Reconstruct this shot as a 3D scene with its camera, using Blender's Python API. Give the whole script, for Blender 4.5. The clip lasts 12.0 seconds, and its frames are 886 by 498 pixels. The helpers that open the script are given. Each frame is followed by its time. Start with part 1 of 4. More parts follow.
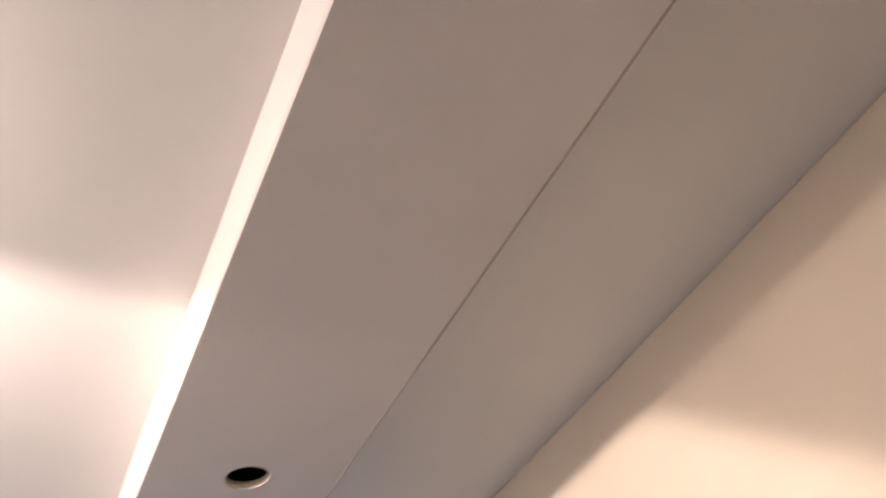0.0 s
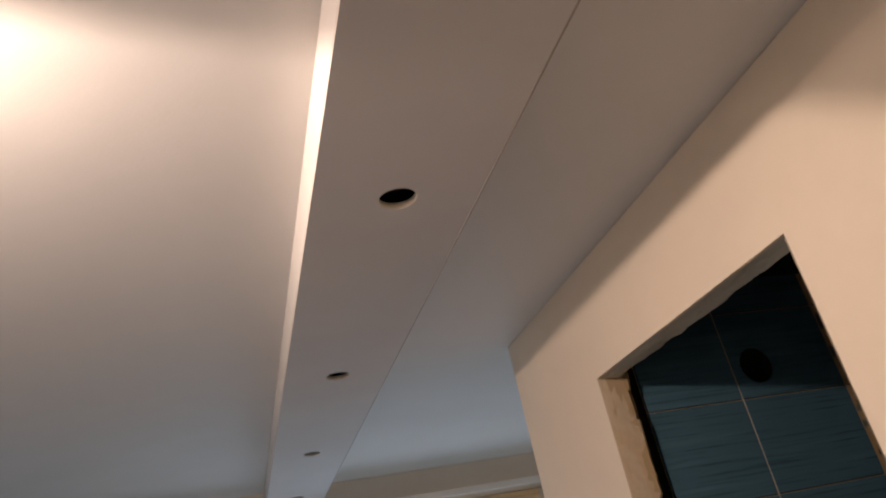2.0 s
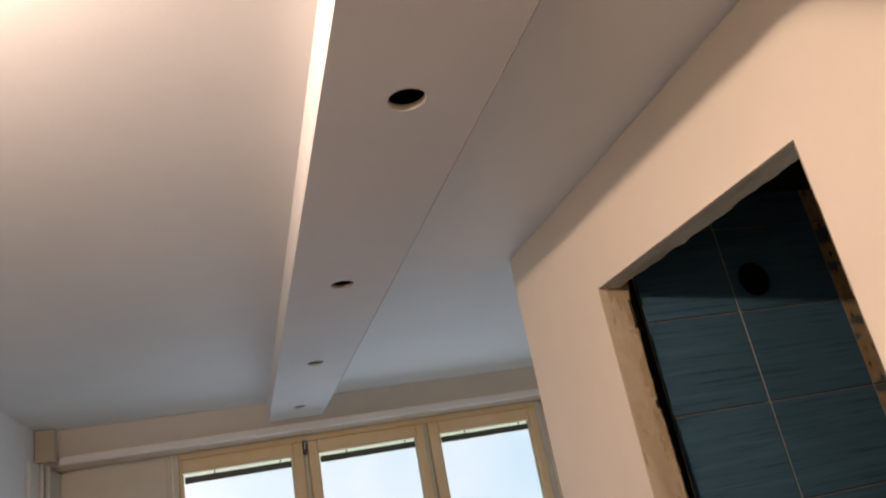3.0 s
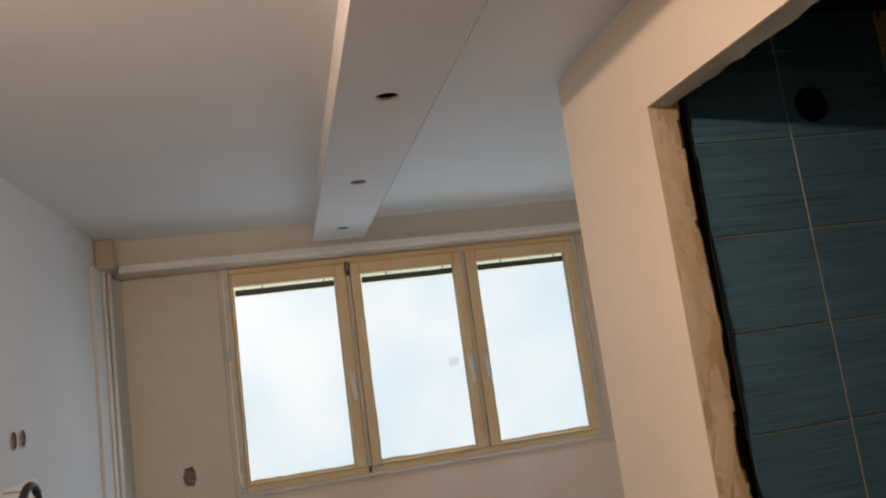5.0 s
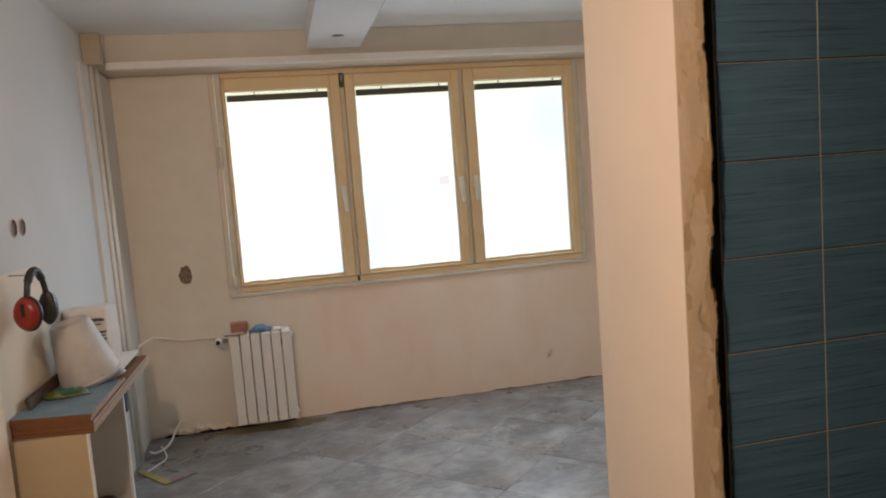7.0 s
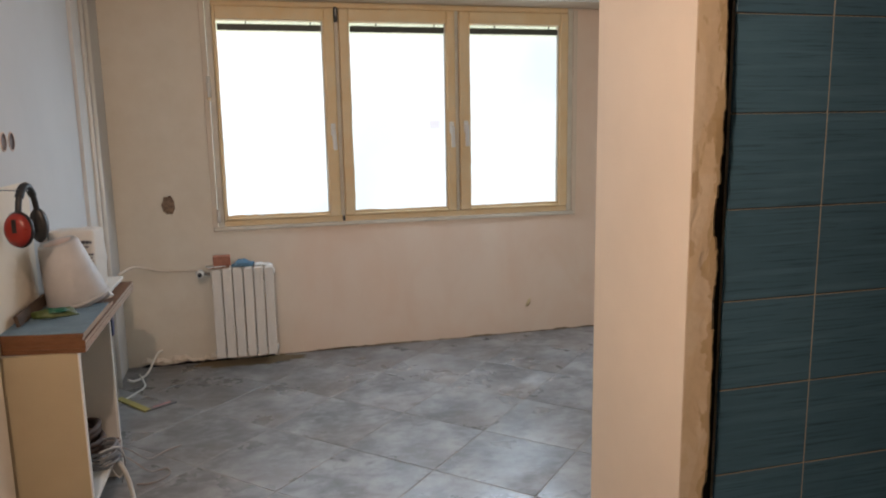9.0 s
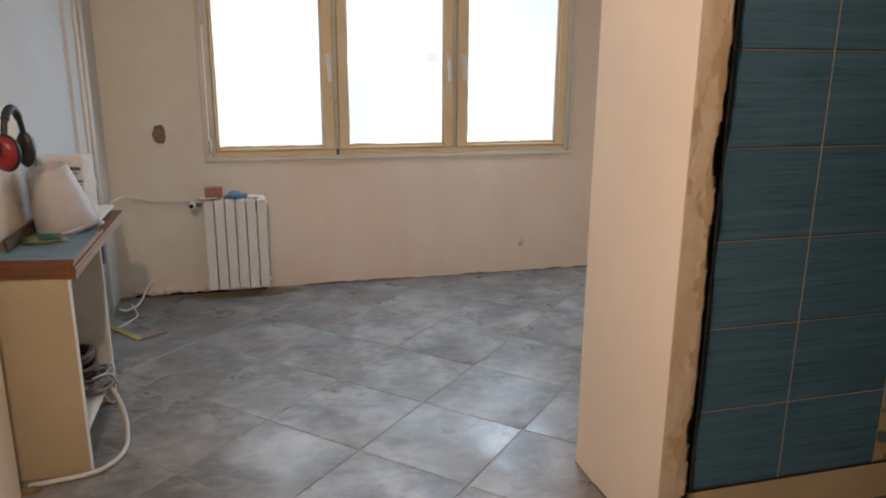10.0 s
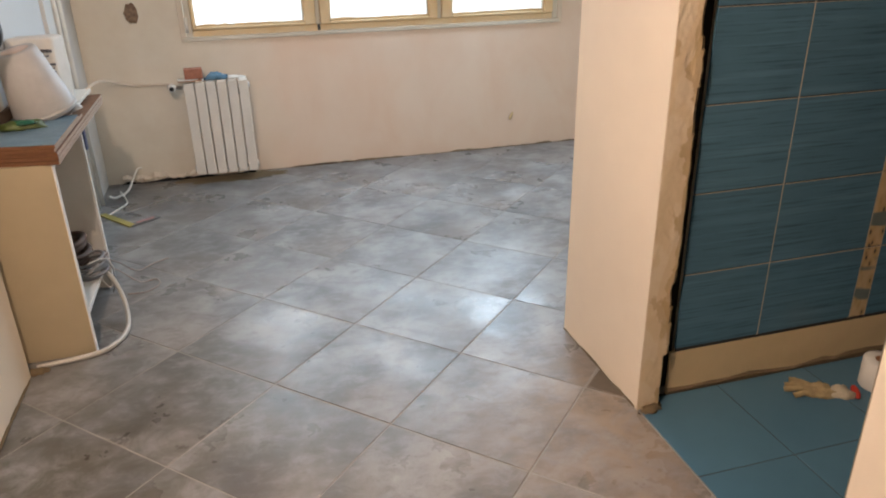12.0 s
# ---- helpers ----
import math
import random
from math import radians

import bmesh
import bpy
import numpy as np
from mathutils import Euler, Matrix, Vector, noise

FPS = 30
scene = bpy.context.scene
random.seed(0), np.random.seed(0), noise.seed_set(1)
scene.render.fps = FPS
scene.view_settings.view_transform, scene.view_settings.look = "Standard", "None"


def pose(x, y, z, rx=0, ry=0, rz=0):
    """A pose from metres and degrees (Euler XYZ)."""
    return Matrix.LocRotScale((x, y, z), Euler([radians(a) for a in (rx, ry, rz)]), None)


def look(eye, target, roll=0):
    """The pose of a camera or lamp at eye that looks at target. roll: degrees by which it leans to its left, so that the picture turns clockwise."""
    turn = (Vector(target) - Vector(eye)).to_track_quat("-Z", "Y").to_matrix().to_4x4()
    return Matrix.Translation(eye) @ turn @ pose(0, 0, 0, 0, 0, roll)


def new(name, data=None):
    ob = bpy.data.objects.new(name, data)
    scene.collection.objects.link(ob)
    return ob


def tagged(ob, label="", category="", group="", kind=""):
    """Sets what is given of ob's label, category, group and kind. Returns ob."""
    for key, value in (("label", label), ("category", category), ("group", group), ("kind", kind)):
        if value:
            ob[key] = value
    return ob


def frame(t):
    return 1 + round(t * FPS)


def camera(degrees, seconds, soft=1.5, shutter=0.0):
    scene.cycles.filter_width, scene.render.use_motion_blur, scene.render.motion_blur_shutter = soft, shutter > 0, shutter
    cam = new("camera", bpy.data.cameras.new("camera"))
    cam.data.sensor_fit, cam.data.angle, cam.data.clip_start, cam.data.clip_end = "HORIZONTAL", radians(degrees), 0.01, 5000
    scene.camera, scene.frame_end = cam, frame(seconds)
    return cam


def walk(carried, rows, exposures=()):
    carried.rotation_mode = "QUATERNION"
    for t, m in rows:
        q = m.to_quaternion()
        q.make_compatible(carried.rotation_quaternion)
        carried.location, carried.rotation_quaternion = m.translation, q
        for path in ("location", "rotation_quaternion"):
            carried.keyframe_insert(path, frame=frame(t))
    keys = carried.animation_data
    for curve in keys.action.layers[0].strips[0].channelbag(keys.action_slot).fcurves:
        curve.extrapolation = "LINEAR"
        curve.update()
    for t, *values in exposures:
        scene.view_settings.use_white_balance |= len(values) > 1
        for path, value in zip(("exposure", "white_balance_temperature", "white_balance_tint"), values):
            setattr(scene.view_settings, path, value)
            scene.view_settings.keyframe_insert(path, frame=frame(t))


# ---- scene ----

cam = camera(63.0, 12.0, soft=1.9, shutter=0.4)
PATH = [
    (0, (-0.175, -0.048, 1.626), (0.735, 1.092, 2.994), -17.0),
    (0.5, (-0.171, -0.073, 1.615), (0.514, 1.306, 2.893), -12.8),
    (1, (-0.165, -0.065, 1.613), (0.458, 1.47, 2.733), -11.4),
    (1.5, (-0.158, -0.069, 1.587), (0.462, 1.552, 2.58), -11.9),
    (2, (-0.164, -0.067, 1.57), (0.424, 1.631, 2.45), -12.1),
    (2.5, (-0.173, -0.058, 1.555), (0.403, 1.684, 2.352), -11.3),
    (3, (-0.186, -0.052, 1.538), (0.395, 1.733, 2.227), -11.0),
    (3.2, (-0.187, -0.048, 1.53), (0.372, 1.762, 2.169), -10.6),
    (4.8, (-0.191, -0.028, 1.474), (0.237, 1.896, 1.808), -7.9),
    (5, (-0.209, -0.04, 1.466), (0.232, 1.889, 1.756), -7.7),
    (5.5, (-0.221, -0.045, 1.464), (0.25, 1.896, 1.576), -7.3),
    (6, (-0.233, -0.058, 1.421), (0.244, 1.884, 1.397), -6.1),
    (6.5, (-0.218, -0.055, 1.432), (0.24, 1.884, 1.267), -5.6),
    (6.7, (-0.216, -0.054, 1.435), (0.206, 1.891, 1.24), -4.9),
    (8.3, (-0.314, -0.054, 1.413), (0.17, 1.878, 1.229), -1.7),
    (8.5, (-0.319, -0.048, 1.407), (0.168, 1.877, 1.171), -1.6),
    (9, (-0.327, -0.044, 1.393), (0.164, 1.867, 1.066), -1.0),
    (9.5, (-0.319, -0.023, 1.378), (0.166, 1.869, 0.95), -0.3),
    (10, (-0.325, -0.028, 1.372), (0.174, 1.845, 0.882), 0.4),
    (10.5, (-0.32, -0.03, 1.365), (0.173, 1.822, 0.795), -0.3),
    (11, (-0.313, -0.039, 1.362), (0.161, 1.779, 0.676), -1.2),
    (11.5, (-0.319, -0.041, 1.357), (0.173, 1.752, 0.618), -1.1),
    (12, (-0.314, -0.041, 1.352), (0.175, 1.725, 0.552), -1.2),
]
walk(cam, [(t, look(eye, target, roll)) for t, eye, target, roll in PATH],
     exposures=[(0.0, 0.68, 5850, 14), (0.5, 0.17, 6180, 15), (1.0, -0.05, 6350, 16), (1.5, -0.13, 6400, 16), (2.0, -0.13, 6430, 16), (3.0, 0.15, 6450, 16),
                (5.0, 0.16, 6880, 16), (6.0, 0.17, 7100, 17), (6.5, 0.40, 7250, 18), (8.5, 0.56, 6980, 17.5), (9.5, 0.53, 6780, 16), (10.0, 0.56, 6780, 16.5), (10.5, 0.60, 6720, 15.5), (11.0, 0.92, 6700, 15), (11.5, 1.15, 6720, 14), (12.0, 1.14, 6720, 14)])

# ---- light: one warm hall lamp with an added fill, daylight through the filmed window ----
world = bpy.data.worlds.new("world")
scene.world = world
world.use_nodes = True
wn = world.node_tree.nodes
sky = wn.new("ShaderNodeTexSky")
sky.sky_type, sky.sun_disc = "NISHITA", False
sky.sun_elevation, sky.sun_rotation = radians(35), radians(200)
world.node_tree.links.new(sky.outputs[0], wn["Background"].inputs[0])
wn["Background"].inputs[1].default_value = 0.08

LAMP = (-0.69, 0.485, 2.186)
AIM = Vector((-0.053, 0.668, -0.742))     # the flood lamp looks down the hall
lamp = bpy.data.lights.new("hall_lamp", "SPOT")
lamp.energy, lamp.color = 39, (1.0, 0.775, 0.60)
lamp.spot_size, lamp.spot_blend, lamp.shadow_soft_size = radians(178), 0.04, 0.03
new("hall_lamp", lamp).matrix_world = look(LAMP, tuple(Vector(LAMP) + AIM))
# added point light, brightens what the flood lamp's cone leaves dark
back = bpy.data.lights.new("hall_fill_light", "POINT")
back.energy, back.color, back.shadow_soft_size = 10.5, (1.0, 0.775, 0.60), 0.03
new("hall_fill_light", back).location = Vector(LAMP) - 0.02 * AIM

# daylight of the three panes
for x, wide, power in ((-0.19, 0.60, 3.5), (0.572, 0.585, 5.6), (1.328, 0.585, 7.4)):
    day = bpy.data.lights.new("window_daylight", "AREA")
    day.shape, day.size, day.size_y, day.energy, day.color = "RECTANGLE", wide, 0.86, power, (0.58, 0.80, 1.0)
    new("window_daylight", day).matrix_world = look((x, 4.28, 1.34), (x, 2.88, 0.70))

# ---- helpers of this scene ----
def part(name, bm, material, parent=None, label="", smooth=False):
    """Link a bmesh as one mesh object."""
    me = bpy.data.meshes.new(name)
    bm.normal_update()
    bm.to_mesh(me)
    bm.free()
    for m in material if isinstance(material, (list, tuple)) else [material]:
        me.materials.append(m)
    if smooth:
        for p in me.polygons:
            p.use_smooth = True
    ob = new(name, me)
    if parent:
        ob.parent = parent
    if label:
        ob["label"] = label
    return ob


def thing(name, label, category, group="", at=(0, 0, 0), turn=0.0):
    ob = new(name)
    ob.empty_display_size = 0.05
    ob.matrix_world = pose(*at, 0, 0, turn)
    return tagged(ob, label, category, group)


def box(bm, x0, x1, y0, y1, z0, z1, bevel=0.0, segments=1):
    made = bmesh.ops.create_cube(bm, size=1.0)
    verts = made["verts"]
    for v in verts:
        v.co = Vector((x0 + (v.co.x + 0.5) * (x1 - x0), y0 + (v.co.y + 0.5) * (y1 - y0), z0 + (v.co.z + 0.5) * (z1 - z0)))
    if bevel:
        edges = list({e for v in verts for e in v.link_edges})
        bmesh.ops.bevel(bm, geom=edges, offset=bevel, segments=segments, affect="EDGES", profile=0.5)
    return bm


def boxed(*a, **k):
    return box(bmesh.new(), *a, **k)


def plate(outer, holes, thick):
    """A flat plate in the xy plane with holes, from z = 0 down to z = -thick."""
    bm = bmesh.new()
    for loop in [outer] + list(holes):
        vs = [bm.verts.new((x, y, 0)) for x, y in loop]
        for a, b in zip(vs, vs[1:] + vs[:1]):
            bm.edges.new((a, b))
    bmesh.ops.triangle_fill(bm, edges=bm.edges[:], use_beauty=True)
    got = bmesh.ops.extrude_face_region(bm, geom=bm.faces[:])
    bmesh.ops.translate(bm, verts=[v for v in got["geom"] if isinstance(v, bmesh.types.BMVert)], vec=(0, 0, -thick))
    bmesh.ops.recalc_face_normals(bm, faces=bm.faces[:])
    return bm


def ring_points(cx, cy, rx, ry, n=28, rough=0.0, seed=0):
    rnd = random.Random(seed)
    out = []
    for i in range(n):
        a = 2 * math.pi * i / n
        k = 1 + rough * (rnd.random() - 0.5)
        out.append((cx + rx * k * math.cos(a), cy + ry * k * math.sin(a)))
    return out


def tube(bm, pts, r, n=10, caps=True):
    """A round tube along points, smoothed by Catmull-Rom."""
    pts = [Vector(p) for p in pts]
    fine = []
    for i in range(len(pts) - 1):
        p0, p1, p2, p3 = pts[max(i - 1, 0)], pts[i], pts[i + 1], pts[min(i + 2, len(pts) - 1)]
        steps = 6 if len(pts) > 2 else 1
        for k in range(steps):
            t = k / steps
            fine.append(0.5 * ((2 * p1) + (p2 - p0) * t + (2 * p0 - 5 * p1 + 4 * p2 - p3) * t * t + (3 * p1 - p0 - 3 * p2 + p3) * t ** 3))
    fine.append(pts[-1])
    rings, side = [], None
    for i, p in enumerate(fine):
        d = (fine[min(i + 1, len(fine) - 1)] - fine[max(i - 1, 0)]).normalized()
        if side is None:
            side = d.orthogonal().normalized()
        side = (side - d * side.dot(d)).normalized()
        up = d.cross(side)
        rings.append([bm.verts.new(p + r * (math.cos(2 * math.pi * k / n) * side + math.sin(2 * math.pi * k / n) * up)) for k in range(n)])
    for a, b in zip(rings, rings[1:]):
        for k in range(n):
            bm.faces.new((a[k], a[(k + 1) % n], b[(k + 1) % n], b[k]))
    if caps:
        bm.faces.new(rings[0][::-1])
        bm.faces.new(rings[-1])
    return bm


def tubed(*a, **k):
    return tube(bmesh.new(), *a, **k)


def lathe(profile, n=32):
    """Turn (radius, height) pairs round z."""
    bm = bmesh.new()
    rings = [[bm.verts.new((max(r, 1e-4) * math.cos(2 * math.pi * k / n), max(r, 1e-4) * math.sin(2 * math.pi * k / n), z)) for k in range(n)] for r, z in profile]
    for a, b in zip(rings, rings[1:]):
        for k in range(n):
            bm.faces.new((a[k], a[(k + 1) % n], b[(k + 1) % n], b[k]))
    bmesh.ops.recalc_face_normals(bm, faces=bm.faces[:])
    return bm


def moved(bm, m):
    bmesh.ops.transform(bm, matrix=m, verts=bm.verts[:])
    return bm



# ---- materials ----
class Mat:
    """A small node builder round one Principled shader."""

    def __init__(self, name):
        self.m = bpy.data.materials.new(name)
        self.m.use_nodes = True
        self.t = self.m.node_tree
        self.b = self.t.nodes["Principled BSDF"]
        self.coord = self.t.nodes.new("ShaderNodeTexCoord").outputs["Object"]

    def node(self, kind, **inputs):
        n = self.t.nodes.new(kind)
        for k, v in inputs.items():
            self.put(n.inputs[k], v)
        return n

    def put(self, socket, v):
        if isinstance(v, bpy.types.NodeSocket):
            self.t.links.new(v, socket)
        else:
            socket.default_value = v

    def mapped(self, scale, rot=(0, 0, 0), src=None):
        n = self.node("ShaderNodeMapping", Vector=src or self.coord)
        n.inputs["Scale"].default_value = scale
        n.inputs["Rotation"].default_value = rot
        return n.outputs[0]

    def noise(self, scale, detail=4.0, rough=0.55, src=None, distort=0.0):
        return self.node("ShaderNodeTexNoise", Vector=src or self.coord, Scale=scale, Detail=detail, Roughness=rough, Distortion=distort).outputs["Fac"]

    def ramp(self, fac, stops):
        n = self.node("ShaderNodeValToRGB", Fac=fac)
        e = n.color_ramp.elements
        while len(e) < len(stops):
            e.new(0.5)
        for s, (p, c) in zip(e, stops):
            s.position, s.color = p, (*c, 1) if len(c) == 3 else c
        return n.outputs[0]

    def grey(self, fac, a, b, lo=0.3, hi=0.7):
        n = self.node("ShaderNodeMapRange", Value=fac)
        for i, v in enumerate((lo, hi, a, b)):
            n.inputs[i + 1].default_value = v
        return n.outputs[0]

    def mix(self, fac, a, b, mode="MIX"):
        n = self.t.nodes.new("ShaderNodeMix")
        n.data_type, n.blend_type = "RGBA", mode
        self.put(n.inputs[0], fac)
        self.put(n.inputs[6], a if isinstance(a, bpy.types.NodeSocket) or len(a) == 4 else (*a, 1))
        self.put(n.inputs[7], b if isinstance(b, bpy.types.NodeSocket) or len(b) == 4 else (*b, 1))
        return n.outputs[2]

    def bump(self, *heights):
        """Pairs of (height socket, distance in metres)."""
        last = None
        for h, d in heights:
            n = self.node("ShaderNodeBump", Height=h, Distance=d)
            n.inputs["Strength"].default_value = 1.0
            if last:
                self.put(n.inputs["Normal"], last)
            last = n.outputs[0]
        self.put(self.b.inputs["Normal"], last)

    def base(self, color, rough=0.5, metal=0.0, spec=0.5):
        self.put(self.b.inputs["Base Color"], color if isinstance(color, bpy.types.NodeSocket) else (*color, 1))
        self.put(self.b.inputs["Roughness"], rough)
        self.put(self.b.inputs["Metallic"], metal)
        self.put(self.b.inputs["Specular IOR Level"], spec)
        return self


def plaster(name, color, var=0.06, stain=None, stain_amount=0.0, bumps=0.0006, rough=0.75):
    """Rolled or trowelled wall paint: cloudy tone, roller grain, faint trowel waves."""
    m = Mat(name)
    cloud = m.noise(1.7, 5, 0.6)
    grain = m.noise(140, 3, 0.6)
    wave = m.noise(9, 3, 0.5, m.mapped((1, 1, 0.35)))
    dark = tuple(c * (1 - 2 * var) for c in color)
    col = m.mix(m.grey(cloud, 0, 1), color, dark)
    if stain:
        patch = m.noise(2.6, 4, 0.6, distort=0.6)
        col = m.mix(m.grey(patch, 0, stain_amount, 0.5, 0.6), col, stain)
    m.base(col, m.grey(grain, rough - 0.08, rough + 0.08), spec=0.3)
    m.bump((grain, bumps * 0.6), (wave, bumps * 2))
    return m.m


def plain(name, color, rough=0.5, metal=0.0, var=0.12, scale=12.0, bumps=0.0003):
    """Paint, plastic or metal with slight tone and gloss wear."""
    m = Mat(name)
    n1, n2 = m.noise(scale, 4), m.noise(scale * 9, 3)
    col = m.mix(m.grey(n1, 0, 1), color, tuple(c * (1 - var) for c in color))
    m.base(col, m.grey(n2, max(rough - 0.08, 0.02), rough + 0.08), metal)
    m.bump((n2, bumps))
    return m.m


WALL = plaster("cream_wall_paint", (0.83, 0.725, 0.595), 0.05)
WALL_WHITE = plaster("white_wall_paint", (0.64, 0.64, 0.64), 0.04)
CEIL = plaster("white_ceiling_paint", (0.70, 0.68, 0.66), 0.03, bumps=0.0004)


def primed_wall():
    """Cream wall, brushed with peach primer east of the radiator, in overlapping patches."""
    m = Mat("peach_primed_plaster")
    sep = m.node("ShaderNodeSeparateXYZ", Vector=m.coord)
    edge = m.noise(3.0, 4, 0.6)
    mixed = m.node("ShaderNodeMath", **{"Value": sep.outputs["X"]})
    wob = m.node("ShaderNodeMath", **{"Value": edge})
    wob.operation = "MULTIPLY"
    wob.inputs[1].default_value = 0.35
    mixed.operation = "ADD"
    m.put(mixed.inputs[1], wob.outputs[0])
    zone = m.grey(mixed.outputs[0], 0, 1, -0.35, 0.15)
    patch = m.noise(2.0, 4, 0.55, m.mapped((1.6, 1, 1)), 0.5)
    grain, wave = m.noise(120, 3, 0.6), m.noise(8, 4, 0.6)
    cream = m.mix(m.grey(wave, 0, 1), (0.79, 0.725, 0.62), (0.745, 0.67, 0.56))
    peach = m.mix(m.grey(patch, 0, 1, 0.38, 0.62), (0.83, 0.69, 0.575), (0.80, 0.63, 0.505))
    m.base(m.mix(zone, cream, peach), m.grey(grain, 0.68, 0.85), spec=0.3)
    m.bump((grain, 0.0004), (wave, 0.0012))
    return m.m


PRIMED = primed_wall()
LINTEL = plaster("lintel_paint", (0.77, 0.665, 0.55), 0.06)
# beam underside: its shade is mixed into this darker tone
BOARD = plaster("shade_toned_plasterboard", (0.64, 0.605, 0.585), 0.04, bumps=0.0004)
GYPSUM = plaster("raw_gypsum_board", (0.72, 0.66, 0.55), 0.1, bumps=0.002, rough=0.9)
GROUT = plaster("grey_cement_grout", (0.40, 0.38, 0.35), 0.2, bumps=0.001, rough=0.9)
SCREED = plaster("bare_cement", (0.76, 0.59, 0.35), 0.1, (0.62, 0.46, 0.26), 0.4, bumps=0.003, rough=0.9)
DIRT = plaster("damp_brown_dirt", (0.26, 0.19, 0.11), 0.3, bumps=0.003, rough=0.9)
# near black, a colour that stands in for missing light
VOID = plaster("near_black_unlit_tone", (0.012, 0.011, 0.010), 0.3, bumps=0.004, rough=0.95)


def jamb_plaster():
    """Tan trowelled plaster: smooth coats over one another, a few damp blots and cracks."""
    m = Mat("rough_jamb_plaster")
    coat = m.noise(7, 3, 0.45, m.mapped((1.4, 1, 0.7)), 0.6)
    damp = m.noise(5.5, 4, 0.55, m.mapped((1.8, 1, 0.9)), 0.3)
    fine = m.noise(90, 5, 0.7)
    trowel = m.noise(22, 4, 0.55, m.mapped((1, 1, 2.2)))
    col = m.mix(m.grey(coat, 0, 1, 0.50, 0.53), (0.69, 0.555, 0.375), (0.72, 0.60, 0.44))
    col = m.mix(m.grey(damp, 0, 0.75, 0.575, 0.60), col, (0.50, 0.36, 0.20))
    col = m.mix(m.grey(trowel, 0, 0.2, 0.45, 0.7), col, (0.62, 0.47, 0.29))
    # the raw ochre coat shows where the finish has come off the outer edge
    reach = m.node("ShaderNodeMath", **{"Value": m.node("ShaderNodeSeparateXYZ", Vector=m.coord).outputs["X"]})
    wander = m.node("ShaderNodeMath", **{"Value": m.noise(9, 4, 0.6, m.mapped((1, 1, 0.8)), 0.4)})
    wander.operation = "MULTIPLY"
    wander.inputs[1].default_value = 0.16
    m.put(reach.inputs[1], wander.outputs[0])
    col = m.mix(m.grey(reach.outputs[0], 0, 0.7, 0.882, 0.888), col, (0.50, 0.355, 0.185))
    m.base(col, 0.88, spec=0.2)
    m.bump((coat, 0.0012), (trowel, 0.0006), (fine, 0.0003))
    return m.m


JAMB = jamb_plaster()


def concrete_tile():
    """Grey concrete-look porcelain: clouds, darker scuffs, a satin glaze, tone by the tile."""
    m = Mat("grey_concrete_look_porcelain")
    info = m.node("ShaderNodeObjectInfo").outputs["Random"]
    shift = m.node("ShaderNodeCombineXYZ", X=m.node("ShaderNodeMath", **{"Value": info}).outputs[0])
    off = m.t.nodes.new("ShaderNodeVectorMath")
    off.operation = "SCALE"
    m.put(off.inputs[0], shift.outputs[0])
    off.inputs["Scale"].default_value = 37.0
    src = m.t.nodes.new("ShaderNodeVectorMath")
    m.put(src.inputs[0], m.coord)
    m.put(src.inputs[1], off.outputs[0])
    p = src.outputs[0]
    cloud = m.noise(3.6, 3, 0.5, p, 0.3)
    wisp = m.noise(13, 8, 0.68, m.mapped((1, 1.5, 1), (0, 0, 0.7), p), 0.35)
    speck = m.noise(70, 5, 0.7, p)
    col = m.ramp(cloud, [(0.28, (0.098, 0.098, 0.100)), (0.45, (0.172, 0.172, 0.175)), (0.58, (0.272, 0.272, 0.276)), (0.74, (0.375, 0.374, 0.379))])
    col = m.mix(m.grey(wisp, 0, 0.65, 0.50, 0.70), col, (0.085, 0.08, 0.076))
    col = m.mix(m.grey(wisp, 0.5, 0, 0.30, 0.50), col, (0.40, 0.40, 0.405))
    col = m.mix(m.grey(speck, 0, 0.30, 0.52, 0.75), col, (0.12, 0.11, 0.10))
    col = m.mix(m.grey(info, 0.0, 0.16, 0, 1), col, (0.34, 0.33, 0.32))
    stain = m.noise(1.1, 3, 0.5, m.mapped((1, 1, 1)))
    col = m.mix(m.grey(stain, 0, 0.22, 0.52, 0.66), col, (0.24, 0.17, 0.125))
    # plaster dust trodden out of the doorway; grime plus painted shade by the cupboard
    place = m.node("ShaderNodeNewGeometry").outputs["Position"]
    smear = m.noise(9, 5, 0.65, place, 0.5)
    # the last three spots only darken the tiles around them
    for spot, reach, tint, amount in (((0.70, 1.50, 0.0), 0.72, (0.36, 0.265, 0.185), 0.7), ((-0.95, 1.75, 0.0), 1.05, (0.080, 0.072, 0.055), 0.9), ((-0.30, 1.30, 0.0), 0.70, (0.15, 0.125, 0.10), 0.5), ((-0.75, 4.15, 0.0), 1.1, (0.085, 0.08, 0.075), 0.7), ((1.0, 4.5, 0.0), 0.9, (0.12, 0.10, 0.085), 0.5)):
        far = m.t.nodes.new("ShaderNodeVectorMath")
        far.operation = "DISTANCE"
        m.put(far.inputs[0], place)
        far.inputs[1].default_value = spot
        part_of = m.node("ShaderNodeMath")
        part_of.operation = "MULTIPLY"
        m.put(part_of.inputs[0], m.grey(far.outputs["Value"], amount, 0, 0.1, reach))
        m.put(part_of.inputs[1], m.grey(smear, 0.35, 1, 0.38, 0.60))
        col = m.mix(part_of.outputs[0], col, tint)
    dust = m.noise(2.4, 5, 0.65, p)
    m.base(col, m.grey(dust, 0.23, 0.48, 0.36, 0.64), spec=0.5)
    m.bump((speck, 0.00022), (wisp, 0.0007), (cloud, 0.0008))
    return m.m


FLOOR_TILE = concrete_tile()


